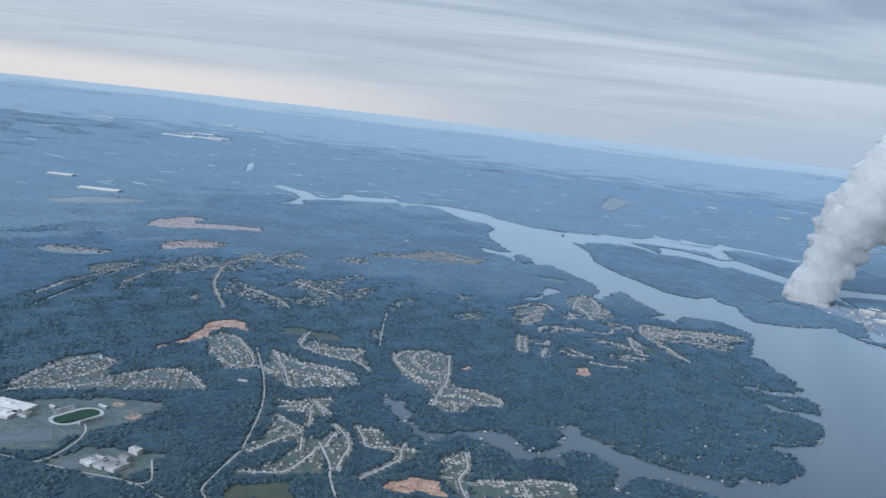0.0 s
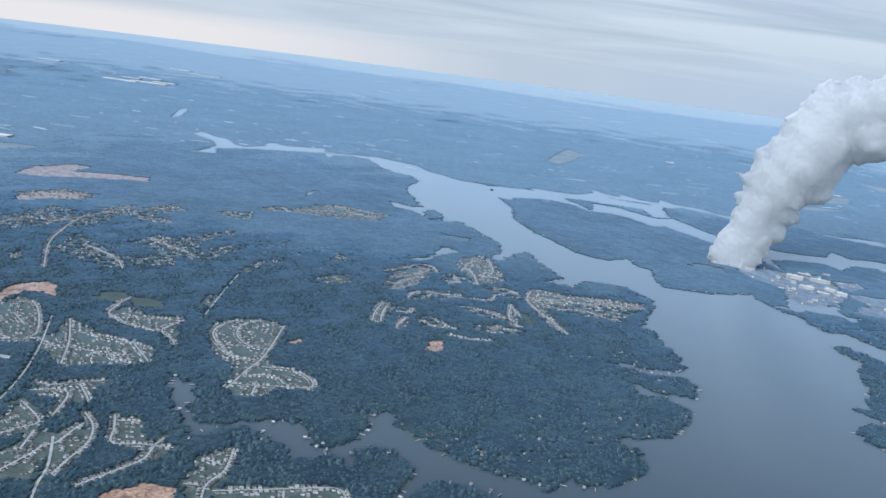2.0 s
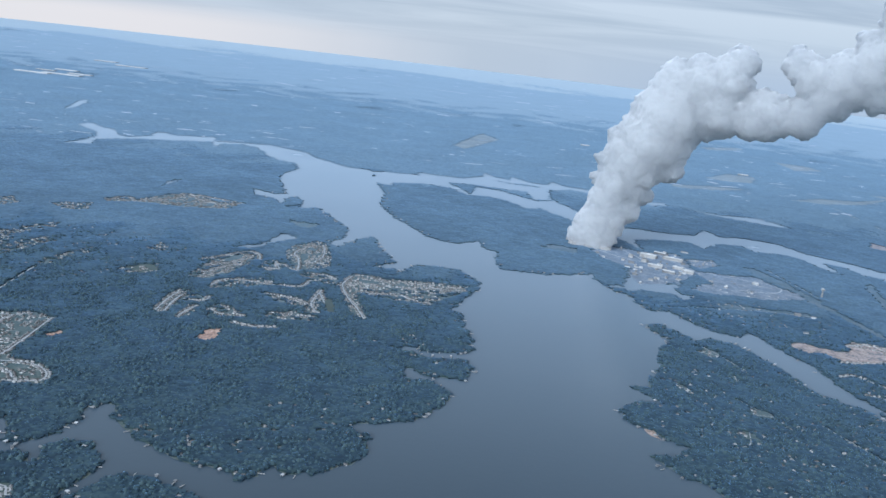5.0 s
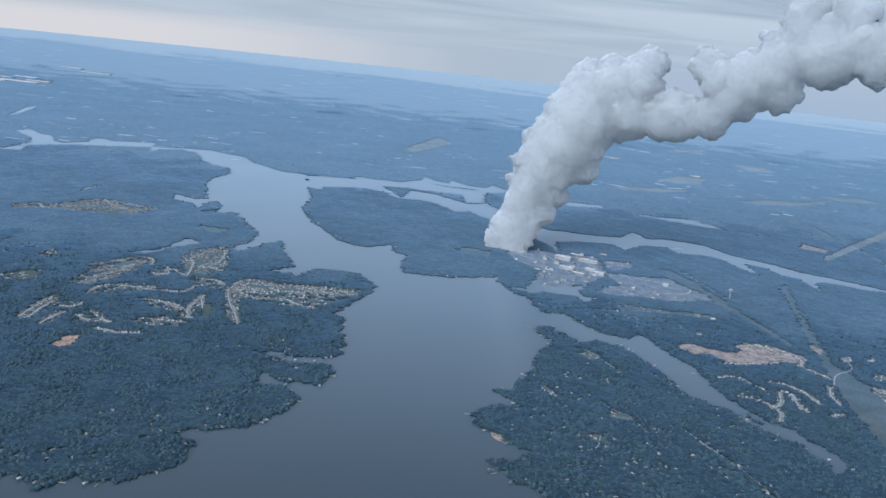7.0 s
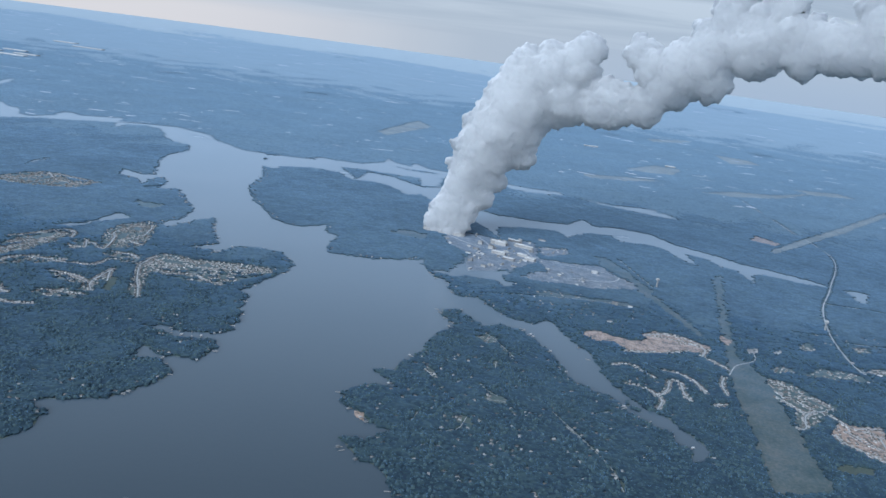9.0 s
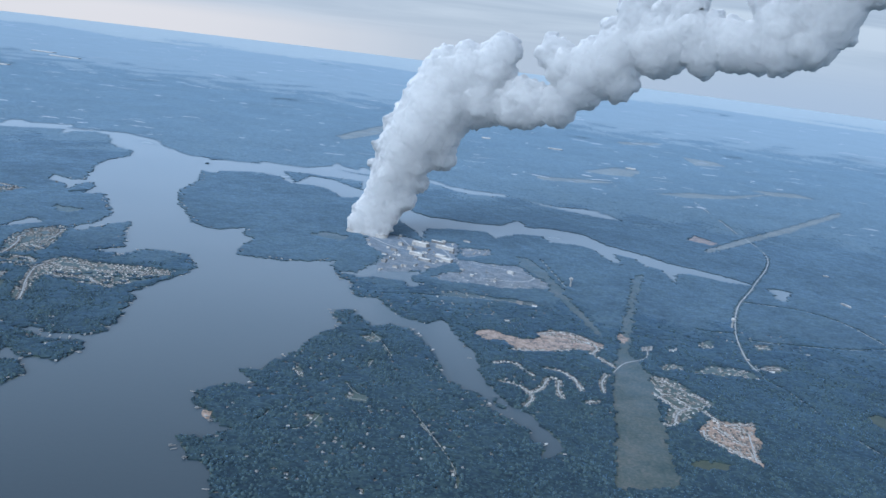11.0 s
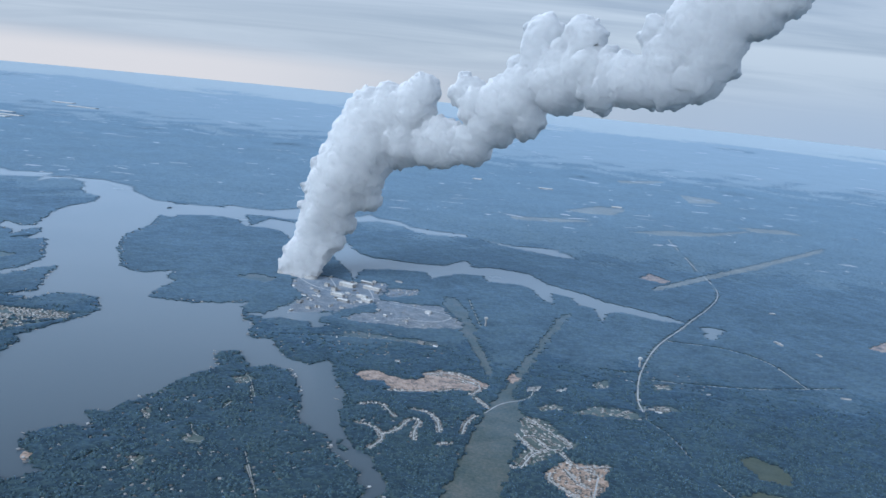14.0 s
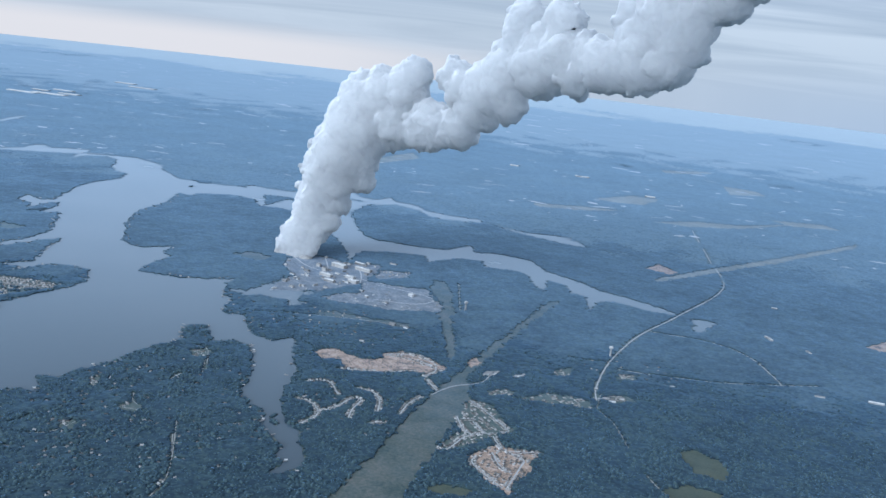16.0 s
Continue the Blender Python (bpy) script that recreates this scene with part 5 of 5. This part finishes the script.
canopy("far_woods", -280, 440, 40, 520, 0.95, 0.11, 0, "distant woods broken by pale clearings", skip=(-52, 164, 0, 184), seed=2, mat=FAR_HAZE_WOOD, fade=150)
canopy("horizon_woods", -650, 850, 400, 1020, 5.0, 0.075, 0, "distant woods towards the horizon, tinted haze blue", seed=3, mat=HORIZON_HAZE_WOOD, fade=260)
canopy("horizon_woods", -1500, 1700, 820, 2400, 14.0, 0.05, 0, "woods along the horizon, tinted pale haze blue", seed=4, mat=LAST_HAZE_WOOD)

# small wooded islets out in the lake
def islet(x, y, wide, deep, seed):
    r = random.Random(seed)
    verts, faces = [], []
    for row, (k, z) in enumerate(((1.0, 0.0), (0.96, 0.12), (0.7, 0.24), (0.35, 0.27))):
        for i in range(18):
            g = 2 * math.pi * i / 18
            out = k * (1 + 0.16 * math.sin(3 * g + seed) + r.uniform(-0.06, 0.06))
            verts.append((x + wide * out * math.cos(g), y + deep * out * math.sin(g), z * r.uniform(0.85, 1.15)))
    for row in range(3):
        for i in range(18):
            faces.append((row * 18 + i, row * 18 + (i + 1) % 18, row * 18 + 18 + (i + 1) % 18, row * 18 + 18 + i))
    faces.append(range(54, 72))
    tagged(mesh_object("islet", verts, faces, MID_HAZE_WOOD, True), "small round islet covered with trees", "islet", kind="structure")


islet(8.7, 162.1, 1.35, 2.6, 1)
islet(16.4, 206.1, 0.35, 0.9, 2)

# pale clearings, yards and roofs scattered over the far country
rng = random.Random(21)
verts, faces = [], []
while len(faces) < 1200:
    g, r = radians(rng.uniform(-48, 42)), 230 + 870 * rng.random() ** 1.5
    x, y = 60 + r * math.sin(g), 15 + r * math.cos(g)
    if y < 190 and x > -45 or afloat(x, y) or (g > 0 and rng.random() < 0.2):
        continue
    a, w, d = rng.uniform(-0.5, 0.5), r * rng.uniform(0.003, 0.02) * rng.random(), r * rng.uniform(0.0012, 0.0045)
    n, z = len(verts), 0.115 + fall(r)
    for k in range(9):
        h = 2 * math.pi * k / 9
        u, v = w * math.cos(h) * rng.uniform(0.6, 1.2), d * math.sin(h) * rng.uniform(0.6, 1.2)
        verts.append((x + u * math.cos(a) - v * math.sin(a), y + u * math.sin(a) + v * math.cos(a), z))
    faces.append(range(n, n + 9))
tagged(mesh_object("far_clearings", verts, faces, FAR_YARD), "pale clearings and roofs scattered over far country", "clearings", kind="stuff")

# ---- roads and streets ----
for n, line in ROADS.items():
    v, f = ribbon(line, 0.18 if n in ("highway", "south_road2") else 0.13, 0.036)
    tagged(mesh_object("road", v, f, ROADWAY), "pale worn two-lane road through the woods", "road", kind="structure")
for line in STREETS:
    v, f = ribbon(line, 0.15, 0.04)
    tagged(mesh_object("street", v, f, ROADWAY), "pale concrete street of a housing estate", "road", kind="structure")

for line in LANES:
    v, f = ribbon(line, 0.07, 0.044)
    tagged(mesh_object("lane", v, f, ROADWAY), "narrow pale lane among lakeside trees", "road", kind="structure")

# ---- houses ----
def house_meshes(w, d, h, r, hip):
    wall = bmesh.new()
    box(wall, 0, 0, 0, w, d, h)
    roof = bmesh.new()
    o = 0.015
    W, D, k = w / 2 + o, d / 2 + o, w * 0.22 if hip else 0
    pts = [(-W, -D, h), (W, -D, h), (W, D, h), (-W, D, h), (-W + k, 0, h + r), (W - k, 0, h + r)]
    v = [roof.verts.new(p) for p in pts]
    for f in ((0, 1, 5, 4), (2, 3, 4, 5), (1, 2, 5), (3, 0, 4), (3, 2, 1, 0)):
        roof.faces.new([v[i] for i in f])
    return wall, roof


def drive_mesh(w, d):
    bm = bmesh.new()
    box(bm, w * 0.3, -d / 2 - 0.055, 0.03, 0.075, 0.14, 0.02)
    return bm


SORTS = []
for w, d, h, r, hip in ((0.27, 0.18, 0.10, 0.07, 0), (0.22, 0.19, 0.12, 0.07, 1), (0.31, 0.18, 0.09, 0.07, 1)):
    ob = new("house")
    tagged(ob, "pale detached house with a grey shingle roof", "house", "houses of the estates")
    wall, roof = house_meshes(w, d, h, r, hip)
    part("wall", wall, WALL, ob)
    part("roof", roof, ROOF, ob)
    part("driveway", drive_mesh(w, d), ROADWAY, ob)
    SORTS.append([ob, (w, d, h, r, hip), False])

spots = []
for line in STREETS:
    run = 0.35
    for p, q in zip(line, line[1:]):
        p, q = Vector(p), Vector(q)
        length = (q - p).length
        while run < length:
            d = (q - p).normalized()
            at = p + d * run
            for s in (-1, 1):
                if rng.random() < 0.94 and noise.noise(Vector((at.x * 0.6, at.y * 0.6, s * 9.0))) > -0.32:
                    c = at + Vector((-d.y, d.x)) * s * rng.uniform(0.25, 0.3)
                    spots.append((c.x, c.y, math.degrees(math.atan2(d.y, d.x)) + (0 if s > 0 else 180) + rng.uniform(-9, 9)))
            run += rng.uniform(0.34, 0.46)
        run -= length
spots += [(x, y, rng.uniform(0, 180)) for x, y in LOTS]
for n, p in CLEAR.items():
    if n.startswith(("subdivision", "lawn", "village")):
        # rows of lots that follow the lie of the estate
        xs, ys = zip(*p)
        (x0, y0), (x1, y1) = max(zip(p, p[1:]), key=lambda e: math.dist(*e))
        g = math.atan2(y1 - y0, x1 - x0)
        mx, my, half = sum(xs) / len(p), sum(ys) / len(p), max(max(xs) - min(xs), max(ys) - min(ys))
        for i in range(-int(half / 0.5), int(half / 0.5)):
            for j in range(-int(half / 0.4), int(half / 0.4)):
                u, v = j * 0.4 + rng.uniform(-0.08, 0.08), (i + 0.14 * (i % 2)) * 0.5 + 0.5 * math.sin(j * 0.25) + rng.uniform(-0.05, 0.05)
                x, y = mx + u * math.cos(g) - v * math.sin(g), my + u * math.sin(g) + v * math.cos(g)
                if rng.random() < (0.62 if n.startswith("subdivision") else 0.55) and within(p, x, y) and noise.noise(Vector((x * 0.5, y * 0.5, 3.0))) > -0.2:
                    spots.append((x, y, math.degrees(g) + 180 * (i % 2) + rng.uniform(-8, 8)))
kept = []
grid = {}
for x, y, g in spots:
    c = (int(x // 0.6), int(y // 0.6))
    if all((x - u) ** 2 + (y - v) ** 2 > 0.095 for i in (-1, 0, 1) for j in (-1, 0, 1) for u, v in grid.get((c[0] + i, c[1] + j), ())):
        grid.setdefault(c, []).append((x, y))
        kept.append((x, y, g))
q = np.array([k[:2] for k in kept])
wet = np.zeros(len(q), bool)
for line in SHORE.values():
    wet |= inside(line, q[:, 0], q[:, 1])
for line in STREETS + LANES + list(ROADS.values()):
    wet |= near_line(line, q[:, 0], q[:, 1], 0.19)
kept = [k for k, w in zip(kept, wet) if not w]
kept.sort(key=lambda k: k[1])
rest = {"wall": ([], []), "roof": ([], []), "driveway": ([], [])}
for i, (x, y, g) in enumerate(kept):
    sort = SORTS[rng.randrange(3)]
    if i < 300:
        if sort[2]:
            copy_thing(sort[0], pose(x, y, 0, 0, 0, g))
        else:
            sort[0].matrix_basis, sort[2] = pose(x, y, 0, 0, 0, g), True
    else:
        m = pose(x, y, 0, 0, 0, g)
        for key, bm in zip(("wall", "roof", "driveway"), (*house_meshes(*sort[1]), drive_mesh(*sort[1][:2]))):
            v, f = rest[key]
            n = len(v)
            bm.verts.index_update()
            v += [tuple(m @ w.co) for w in bm.verts]
            f += [tuple(n + w.index for w in face.verts) for face in bm.faces]
            bm.free()
far = tagged(new("houses"), "many pale houses of further estates", "houses", kind="stuff")
for key, mat in (("wall", WALL), ("roof", ROOF), ("driveway", ROADWAY)):
    ob = mesh_object("house_" + key, *rest[key], mat)
    ob.parent = far

# ---- power plant, schools, sheds ----
def building(x, y, w, d, h, turn, sort):
    """A flat-roofed hall, a gabled shed or a row of lock-ups."""
    label = {"hall": "large flat-roofed building with pale walls", "shed": "low pale metal shed", "row": "long low row of storage units"}[sort]
    ob = tagged(new({"hall": "hall", "shed": "shed", "row": "storage_row"}[sort]), label, "building", "buildings")
    wall, roof = house_meshes(w, d, h, h * 0.25, 0)
    if sort == "hall":
        roof.free()
        roof = bmesh.new()
        box(roof, 0, 0, h, w + 0.03, d + 0.03, 0.05)
        k = rng.uniform(-0.2, 0.2)
        box(roof, w * k, 0, h + 0.05, w * 0.18, d * 0.3, 0.1)
        box(roof, -w * 0.3, d * 0.2, h + 0.05, w * 0.08, d * 0.2, 0.07)
    part("wall", wall, CONCRETE if sort == "hall" else METAL, ob)
    part("roof", roof, PALE if w > 1.5 else METAL, ob)
    ob.matrix_basis = pose(x, y, 0, 0, 0, turn)


for b in BUILDINGS:
    building(*b)


# small sheds and works of the plant yard
rng = random.Random(8)
done = 0
while done < 44:
    x, y = rng.uniform(60, 80), rng.uniform(136, 165)
    if within(OPEN["plant"], x, y) and (x - 60) ** 2 + (y - 160) ** 2 > 30:
        building(x, y, rng.uniform(0.2, 0.9), rng.uniform(0.15, 0.32), rng.uniform(0.1, 0.35), -20 + rng.choice((0, 90)), rng.choice(("shed", "shed", "hall")))
        done += 1
# added switchgear sheds on the eastern yard, transformers on the flat ash plate
done = 0
while done < 26:
    x, y = rng.uniform(66, 92), rng.uniform(132, 152)
    if within(OPEN["plant_east"], x, y):
        building(x, y, rng.uniform(0.15, 0.5), rng.uniform(0.1, 0.24), rng.uniform(0.06, 0.16), -20 + rng.choice((0, 90)), "shed")
        done += 1
done = 0
while done < 30:
    x, y = rng.uniform(60, 90), rng.uniform(130, 160)
    if within(OPEN["switchyard"], x, y):
        ob = tagged(new("transformer"), "small grey transformer added on the flat ash plate", "transformer", "switchyard transformers")
        bm = bmesh.new()
        box(bm, 0, 0, 0, 0.2, 0.13, 0.12)
        part("casing", bm, METAL, ob)
        for s in (-1, 1):
            bm = bmesh.new()
            box(bm, s * 0.06, 0, 0.12, 0.02, 0.02, 0.1)
            part("bushing", bm, CONCRETE, ob)
        ob.matrix_basis = pose(x, y, 0.02, 0, 0, -20)
        done += 1
for p in (((61, 157), (66, 152), (74, 150), (80, 149)), ((64, 163), (68, 154), (70, 146)), ((72, 158), (75, 150), (76, 143)), ((78, 148), (84, 147), (88, 145), (86, 141), (80, 140))):
    v, f = ribbon(smooth_line(p), 0.22, 0.036)
    tagged(mesh_object("plant_road", v, f, ROADWAY), "pale concrete service road of the plant", "road", kind="structure")
for x, y, r in ((-23, 62.4, 0.55), (-20.7, 60.4, 0.7)):
    tagged(sheet("ball_diamond", [(x + r * math.cos(k * 0.5236), y + r * math.sin(k * 0.5236)) for k in range(12)], 0.03, SOIL), "bare clay diamond of a ball field", "ball field", kind="structure")


# boat docks along the lived-in shores
def dock(x, y, turn, roofed):
    ob = tagged(new("boat_dock"), "wooden boat dock with a small pale roof" if roofed else "narrow wooden boat dock on the lake", "dock", "boat docks")
    bm = bmesh.new()
    box(bm, 0, 0.22, 0.02, 0.06, 0.5, 0.04)
    part("deck", bm, CONCRETE, ob)
    if roofed:
        bm = bmesh.new()
        box(bm, 0, 0.42, 0.14, 0.2, 0.26, 0.03)
        part("roof", bm, METAL, ob)
        for s in (-1, 1):
            for e in (0.32, 0.52):
                bm = bmesh.new()
                box(bm, s * 0.085, e, 0.04, 0.02, 0.02, 0.1)
                part("post", bm, CONCRETE, ob)
    ob.matrix_basis = pose(x, y, 0.03, 0, 0, turn)


docks = 0
for n in ("west_shore", "east_shore", "creek_bank", "creek", "mid_lake"):
    line = SHORE[n]
    for k in range(2, len(line) - 2):
        if docks < 130 and rng.random() < 0.2:
            (x0, y0), (x1, y1) = line[k - 1], line[k + 1]
            x, y = line[k]
            g = math.atan2(y1 - y0, x1 - x0)
            for s in (1, -1):
                u, v = x + s * 0.8 * math.sin(g), y - s * 0.8 * math.cos(g)
                if afloat(u, v) and not afloat(2 * x - u, 2 * y - v):
                    dock(x, y, math.degrees(math.atan2(v - y, u - x)) - 90, rng.random() < 0.5)
                    docks += 1
                    break


def ring(bm, radius, z0, z1, top, sides=24):
    """A round wall that narrows to top, closed above."""
    bmesh.ops.create_cone(bm, cap_ends=True, segments=sides, radius1=radius, radius2=top, depth=z1 - z0, matrix=pose(0, 0, (z0 + z1) / 2))


TOWERS = [(57.8, 158.8), (60.3, 158.0), (62.8, 157.7), (57.6, 161.8), (60.1, 161.2), (62.6, 160.7)]
for x, y in TOWERS:
    ob = tagged(new("cooling_tower"), "low round concrete cooling tower under steam", "cooling tower", "cooling towers")
    bm = bmesh.new()
    ring(bm, 1.15, 0, 0.5, 1.0)
    part("basin", bm, CONCRETE, ob)
    for k in range(6):
        bm = bmesh.new()
        ring(bm, 0.24, 0.5, 0.72, 0.28, 12)
        ob2 = part("fan_stack", bm, CONCRETE, ob)
        ob2.location = (0.62 * math.cos(k * math.pi / 3), 0.62 * math.sin(k * math.pi / 3), 0)
    ob.matrix_basis = pose(x, y, 0)
for x, y in TANKS:
    ob = tagged(new("storage_tank"), "white round storage tank with a domed top", "tank", "tanks")
    bm = bmesh.new()
    ring(bm, 0.55, 0, 0.3, 0.55)
    part("shell", bm, METAL, ob)
    bm = bmesh.new()
    ring(bm, 0.55, 0.3, 0.45, 0.15)
    part("dome", bm, METAL, ob)
    ob.matrix_basis = pose(x, y, 0)
for x, y in WATER_TOWERS:
    ob = tagged(new("water_tower"), "white water tower on a slim column", "water tower", "water towers")
    bm = bmesh.new()
    ring(bm, 0.16, 0, 1.1, 0.1)
    part("column", bm, METAL, ob)
    bm = bmesh.new()
    bmesh.ops.create_icosphere(bm, subdivisions=3, radius=0.3, matrix=pose(0, 0, 1.25) @ Matrix.Diagonal((1, 1, 0.75, 1)))
    part("tank", bm, METAL, ob)
    ob.matrix_basis = pose(x, y, 0)

# stadium: turf, running track, stands
sx, sy, turn = STADIUM
def oval(a, b, n=40):
    return [((a - b) * (1 if math.cos(g) > 0 else -1) + b * math.cos(g), b * math.sin(g)) for g in (2 * math.pi * k / n for k in range(n))]
ob = tagged(new("stadium"), "school stadium with green turf and a running track", "stadium")
for name, a, b2, z, mat in (("track", 2.3, 1.3, 0.03, ROADWAY), ("turf", 2.0, 0.92, 0.036, TURF)):
    p = sheet(name, oval(a, b2), z, mat)
    p.parent = ob
for s in (-1, 1):
    bm = bmesh.new()
    for k in range(4):
        box(bm, 0, s * (1.4 + 0.09 * k), 0, 1.9, 0.09, 0.1 + 0.07 * k)
    part("stand", bm, METAL, ob)
ob.matrix_basis = pose(sx, sy, 0, 0, 0, turn)
for k, (x, y, w, d, g) in enumerate(LOTS_PAVED):
    m = pose(x, y, 0, 0, 0, g)
    tagged(sheet("parking_lot", [tuple((m @ Vector((u * w / 2, v * d / 2, 0))).xy) for u, v in ((-1, -1), (1, -1), (1, 1), (-1, 1))], 0.032 + 0.0008 * k, ASPHALT), "grey asphalt parking lot of a school", "pavement", kind="structure")

# ---- steam plume ----
# centre and radius of the billows: the column over the towers, its bent head, the trail and its drifting end
COLUMN = [(59.8, 160.8, 1.8, 2.5), (61.2, 160.6, 4.7, 3.1), (62.7, 160.4, 7.8, 3.8), (64.2, 160.0, 11.3, 4.5), (66.0, 159.5, 15.1, 5.4), (67.9, 159.0, 18.8, 6.1), (69.9, 158.5, 22.4, 6.1), (65.6, 159.6, 6.6, 2.0), (67.7, 159.1, 9.6, 1.9), (71.1, 158.1, 14.4, 2.4), (59.8, 160.7, 11.7, 1.0), (60.5, 160.7, 14.8, 1.2), (62.2, 160.4, 18.6, 1.7), (65.4, 159.7, 22.3, 1.5)]
HEAD = [(71.0, 158.2, 26.7, 4.8), (73.8, 157.2, 28.2, 4.7), (77.3, 155.9, 29.5, 4.1), (78.8, 155.3, 32.3, 2.9), (69.7, 158.6, 29.6, 2.6), (67.2, 159.2, 27.2, 1.5), (73.5, 157.3, 30.9, 2.4), (77.1, 156.0, 24.4, 4.3), (81.5, 153.6, 24.3, 3.7), (84.7, 151.5, 25.0, 3.3), (87.9, 149.6, 25.5, 3.4), (89.0, 148.7, 23.7, 1.5), (75.4, 156.6, 21.8, 2.2), (82.1, 153.2, 27.0, 1.2)]
TRAIL = [(86.6, 150.4, 32.8, 2.8), (88.6, 149.1, 31.0, 3.5), (91.0, 147.2, 32.7, 2.6), (90.7, 147.5, 28.6, 3.5), (94.0, 145.0, 36.7, 2.4), (95.8, 143.7, 34.9, 3.9), (96.7, 142.9, 41.6, 3.0), (102.2, 138.3, 41.6, 2.9), (98.7, 141.2, 36.7, 3.9), (103.2, 137.6, 37.1, 3.8), (106.7, 134.7, 36.7, 3.4), (105.6, 135.5, 39.7, 1.2), (108.5, 133.2, 38.1, 1.9), (96.0, 143.5, 29.9, 2.7), (100.6, 139.7, 34.2, 3.0), (104.9, 136.1, 34.7, 2.9)]
DRIFT = [(110.1, 131.9, 36.3, 3.5), (113.1, 129.5, 36.9, 3.4), (115.8, 127.4, 37.6, 3.2), (117.6, 126.0, 39.9, 2.8), (110.9, 131.3, 42.3, 2.3), (113.9, 128.8, 41.0, 2.9), (114.7, 128.2, 43.9, 3.6), (117.9, 125.7, 42.8, 3.1), (120.3, 123.8, 45.4, 3.6), (117.7, 125.9, 46.5, 4.1), (122.6, 122.3, 47.8, 3.6), (120.4, 123.7, 50.2, 3.9), (124.4, 121.1, 50.8, 3.4)]


def puff(verts, faces, centre, radius, level, seed):
    bm = bmesh.new()
    bmesh.ops.create_icosphere(bm, subdivisions=level, radius=1.0)
    bm.verts.index_update()
    n = len(verts)
    c = Vector(centre)
    for v in bm.verts:
        d = v.co.normalized()
        k = 1 + 0.25 * noise.noise(c + d * 1.5 + Vector((seed, 0, 0)))
        verts.append(tuple(c + d * radius * k))
    faces += [tuple(n + v.index for v in f.verts) for f in bm.faces]
    bm.free()


def billow_mesh(name, balls, mat, voxel, swell, seed, lumps, parent, label=""):
    """One body of steam: many puffs fused, then puckered by cloud noise at three sizes."""
    r = random.Random(seed)
    verts, faces = [], []
    for x, y, z, rad in balls:
        puff(verts, faces, (x, y, z), rad * swell, 3, r.random() * 50)
        for j in range(int(lumps * min(1.0, rad / 4))):
            d = Vector((r.gauss(0, 1), r.gauss(0, 1), r.gauss(0.2, 1))).normalized()
            puff(verts, faces, Vector((x, y, z)) + d * rad * swell * r.uniform(0.72, 0.88), rad * r.uniform(0.2, 0.36), 2, r.random() * 50)
    ob = mesh_object(name, verts, faces, mat, True)
    fuse = ob.modifiers.new("fuse", "REMESH")
    fuse.mode, fuse.voxel_size, fuse.use_smooth_shade = "VOXEL", voxel, True
    ease = ob.modifiers.new("ease", "SMOOTH")
    ease.factor, ease.iterations = 0.5, 3
    for size, strength in ((3.2, 1.2), (1.5, 0.95), (0.75, 0.45), (0.4, 0.12)):
        tex = bpy.data.textures.new("billow", "CLOUDS")
        tex.noise_scale, tex.noise_depth, tex.noise_type = size, 2, "SOFT_NOISE"
        push = ob.modifiers.new("push", "DISPLACE")
        push.texture, push.texture_coords, push.strength, push.mid_level = tex, "GLOBAL", strength, 0.5
    ob.parent = parent
    return tagged(ob, label)


STEMS = [(x + 0.3 * k, y + 0.1 * k, 0.55 + 0.7 * k, 1.0 + 0.06 * k) for x, y in TOWERS for k in range(7)]
plume = tagged(new("steam_plume"), "huge white steam plume rising and bending from the cooling towers", "steam")
FILL = [(96.8, 142.9, 38.6, 3.0), (102.3, 138.2, 38.8, 3.0), (99.4, 140.6, 38.6, 2.8), (83.0, 152.8, 25.6, 3.6), (92.4, 146.4, 31.5, 4.4), (94.5, 144.6, 33.0, 4.2), (99.8, 140.4, 35.6, 4.4), (108.6, 133.0, 36.6, 3.8), (112.6, 130.0, 39.4, 3.8), (116.6, 126.8, 41.4, 3.8)]
billow_mesh("billow", COLUMN + [(59.0, 160.0, 1.6, 2.7), (61.4, 159.4, 1.6, 2.7), (60.2, 160.0, 3.4, 3.0)] + STEMS + HEAD + TRAIL + FILL + DRIFT, STEAM, 0.28, 0.95, 11, 16, plume)
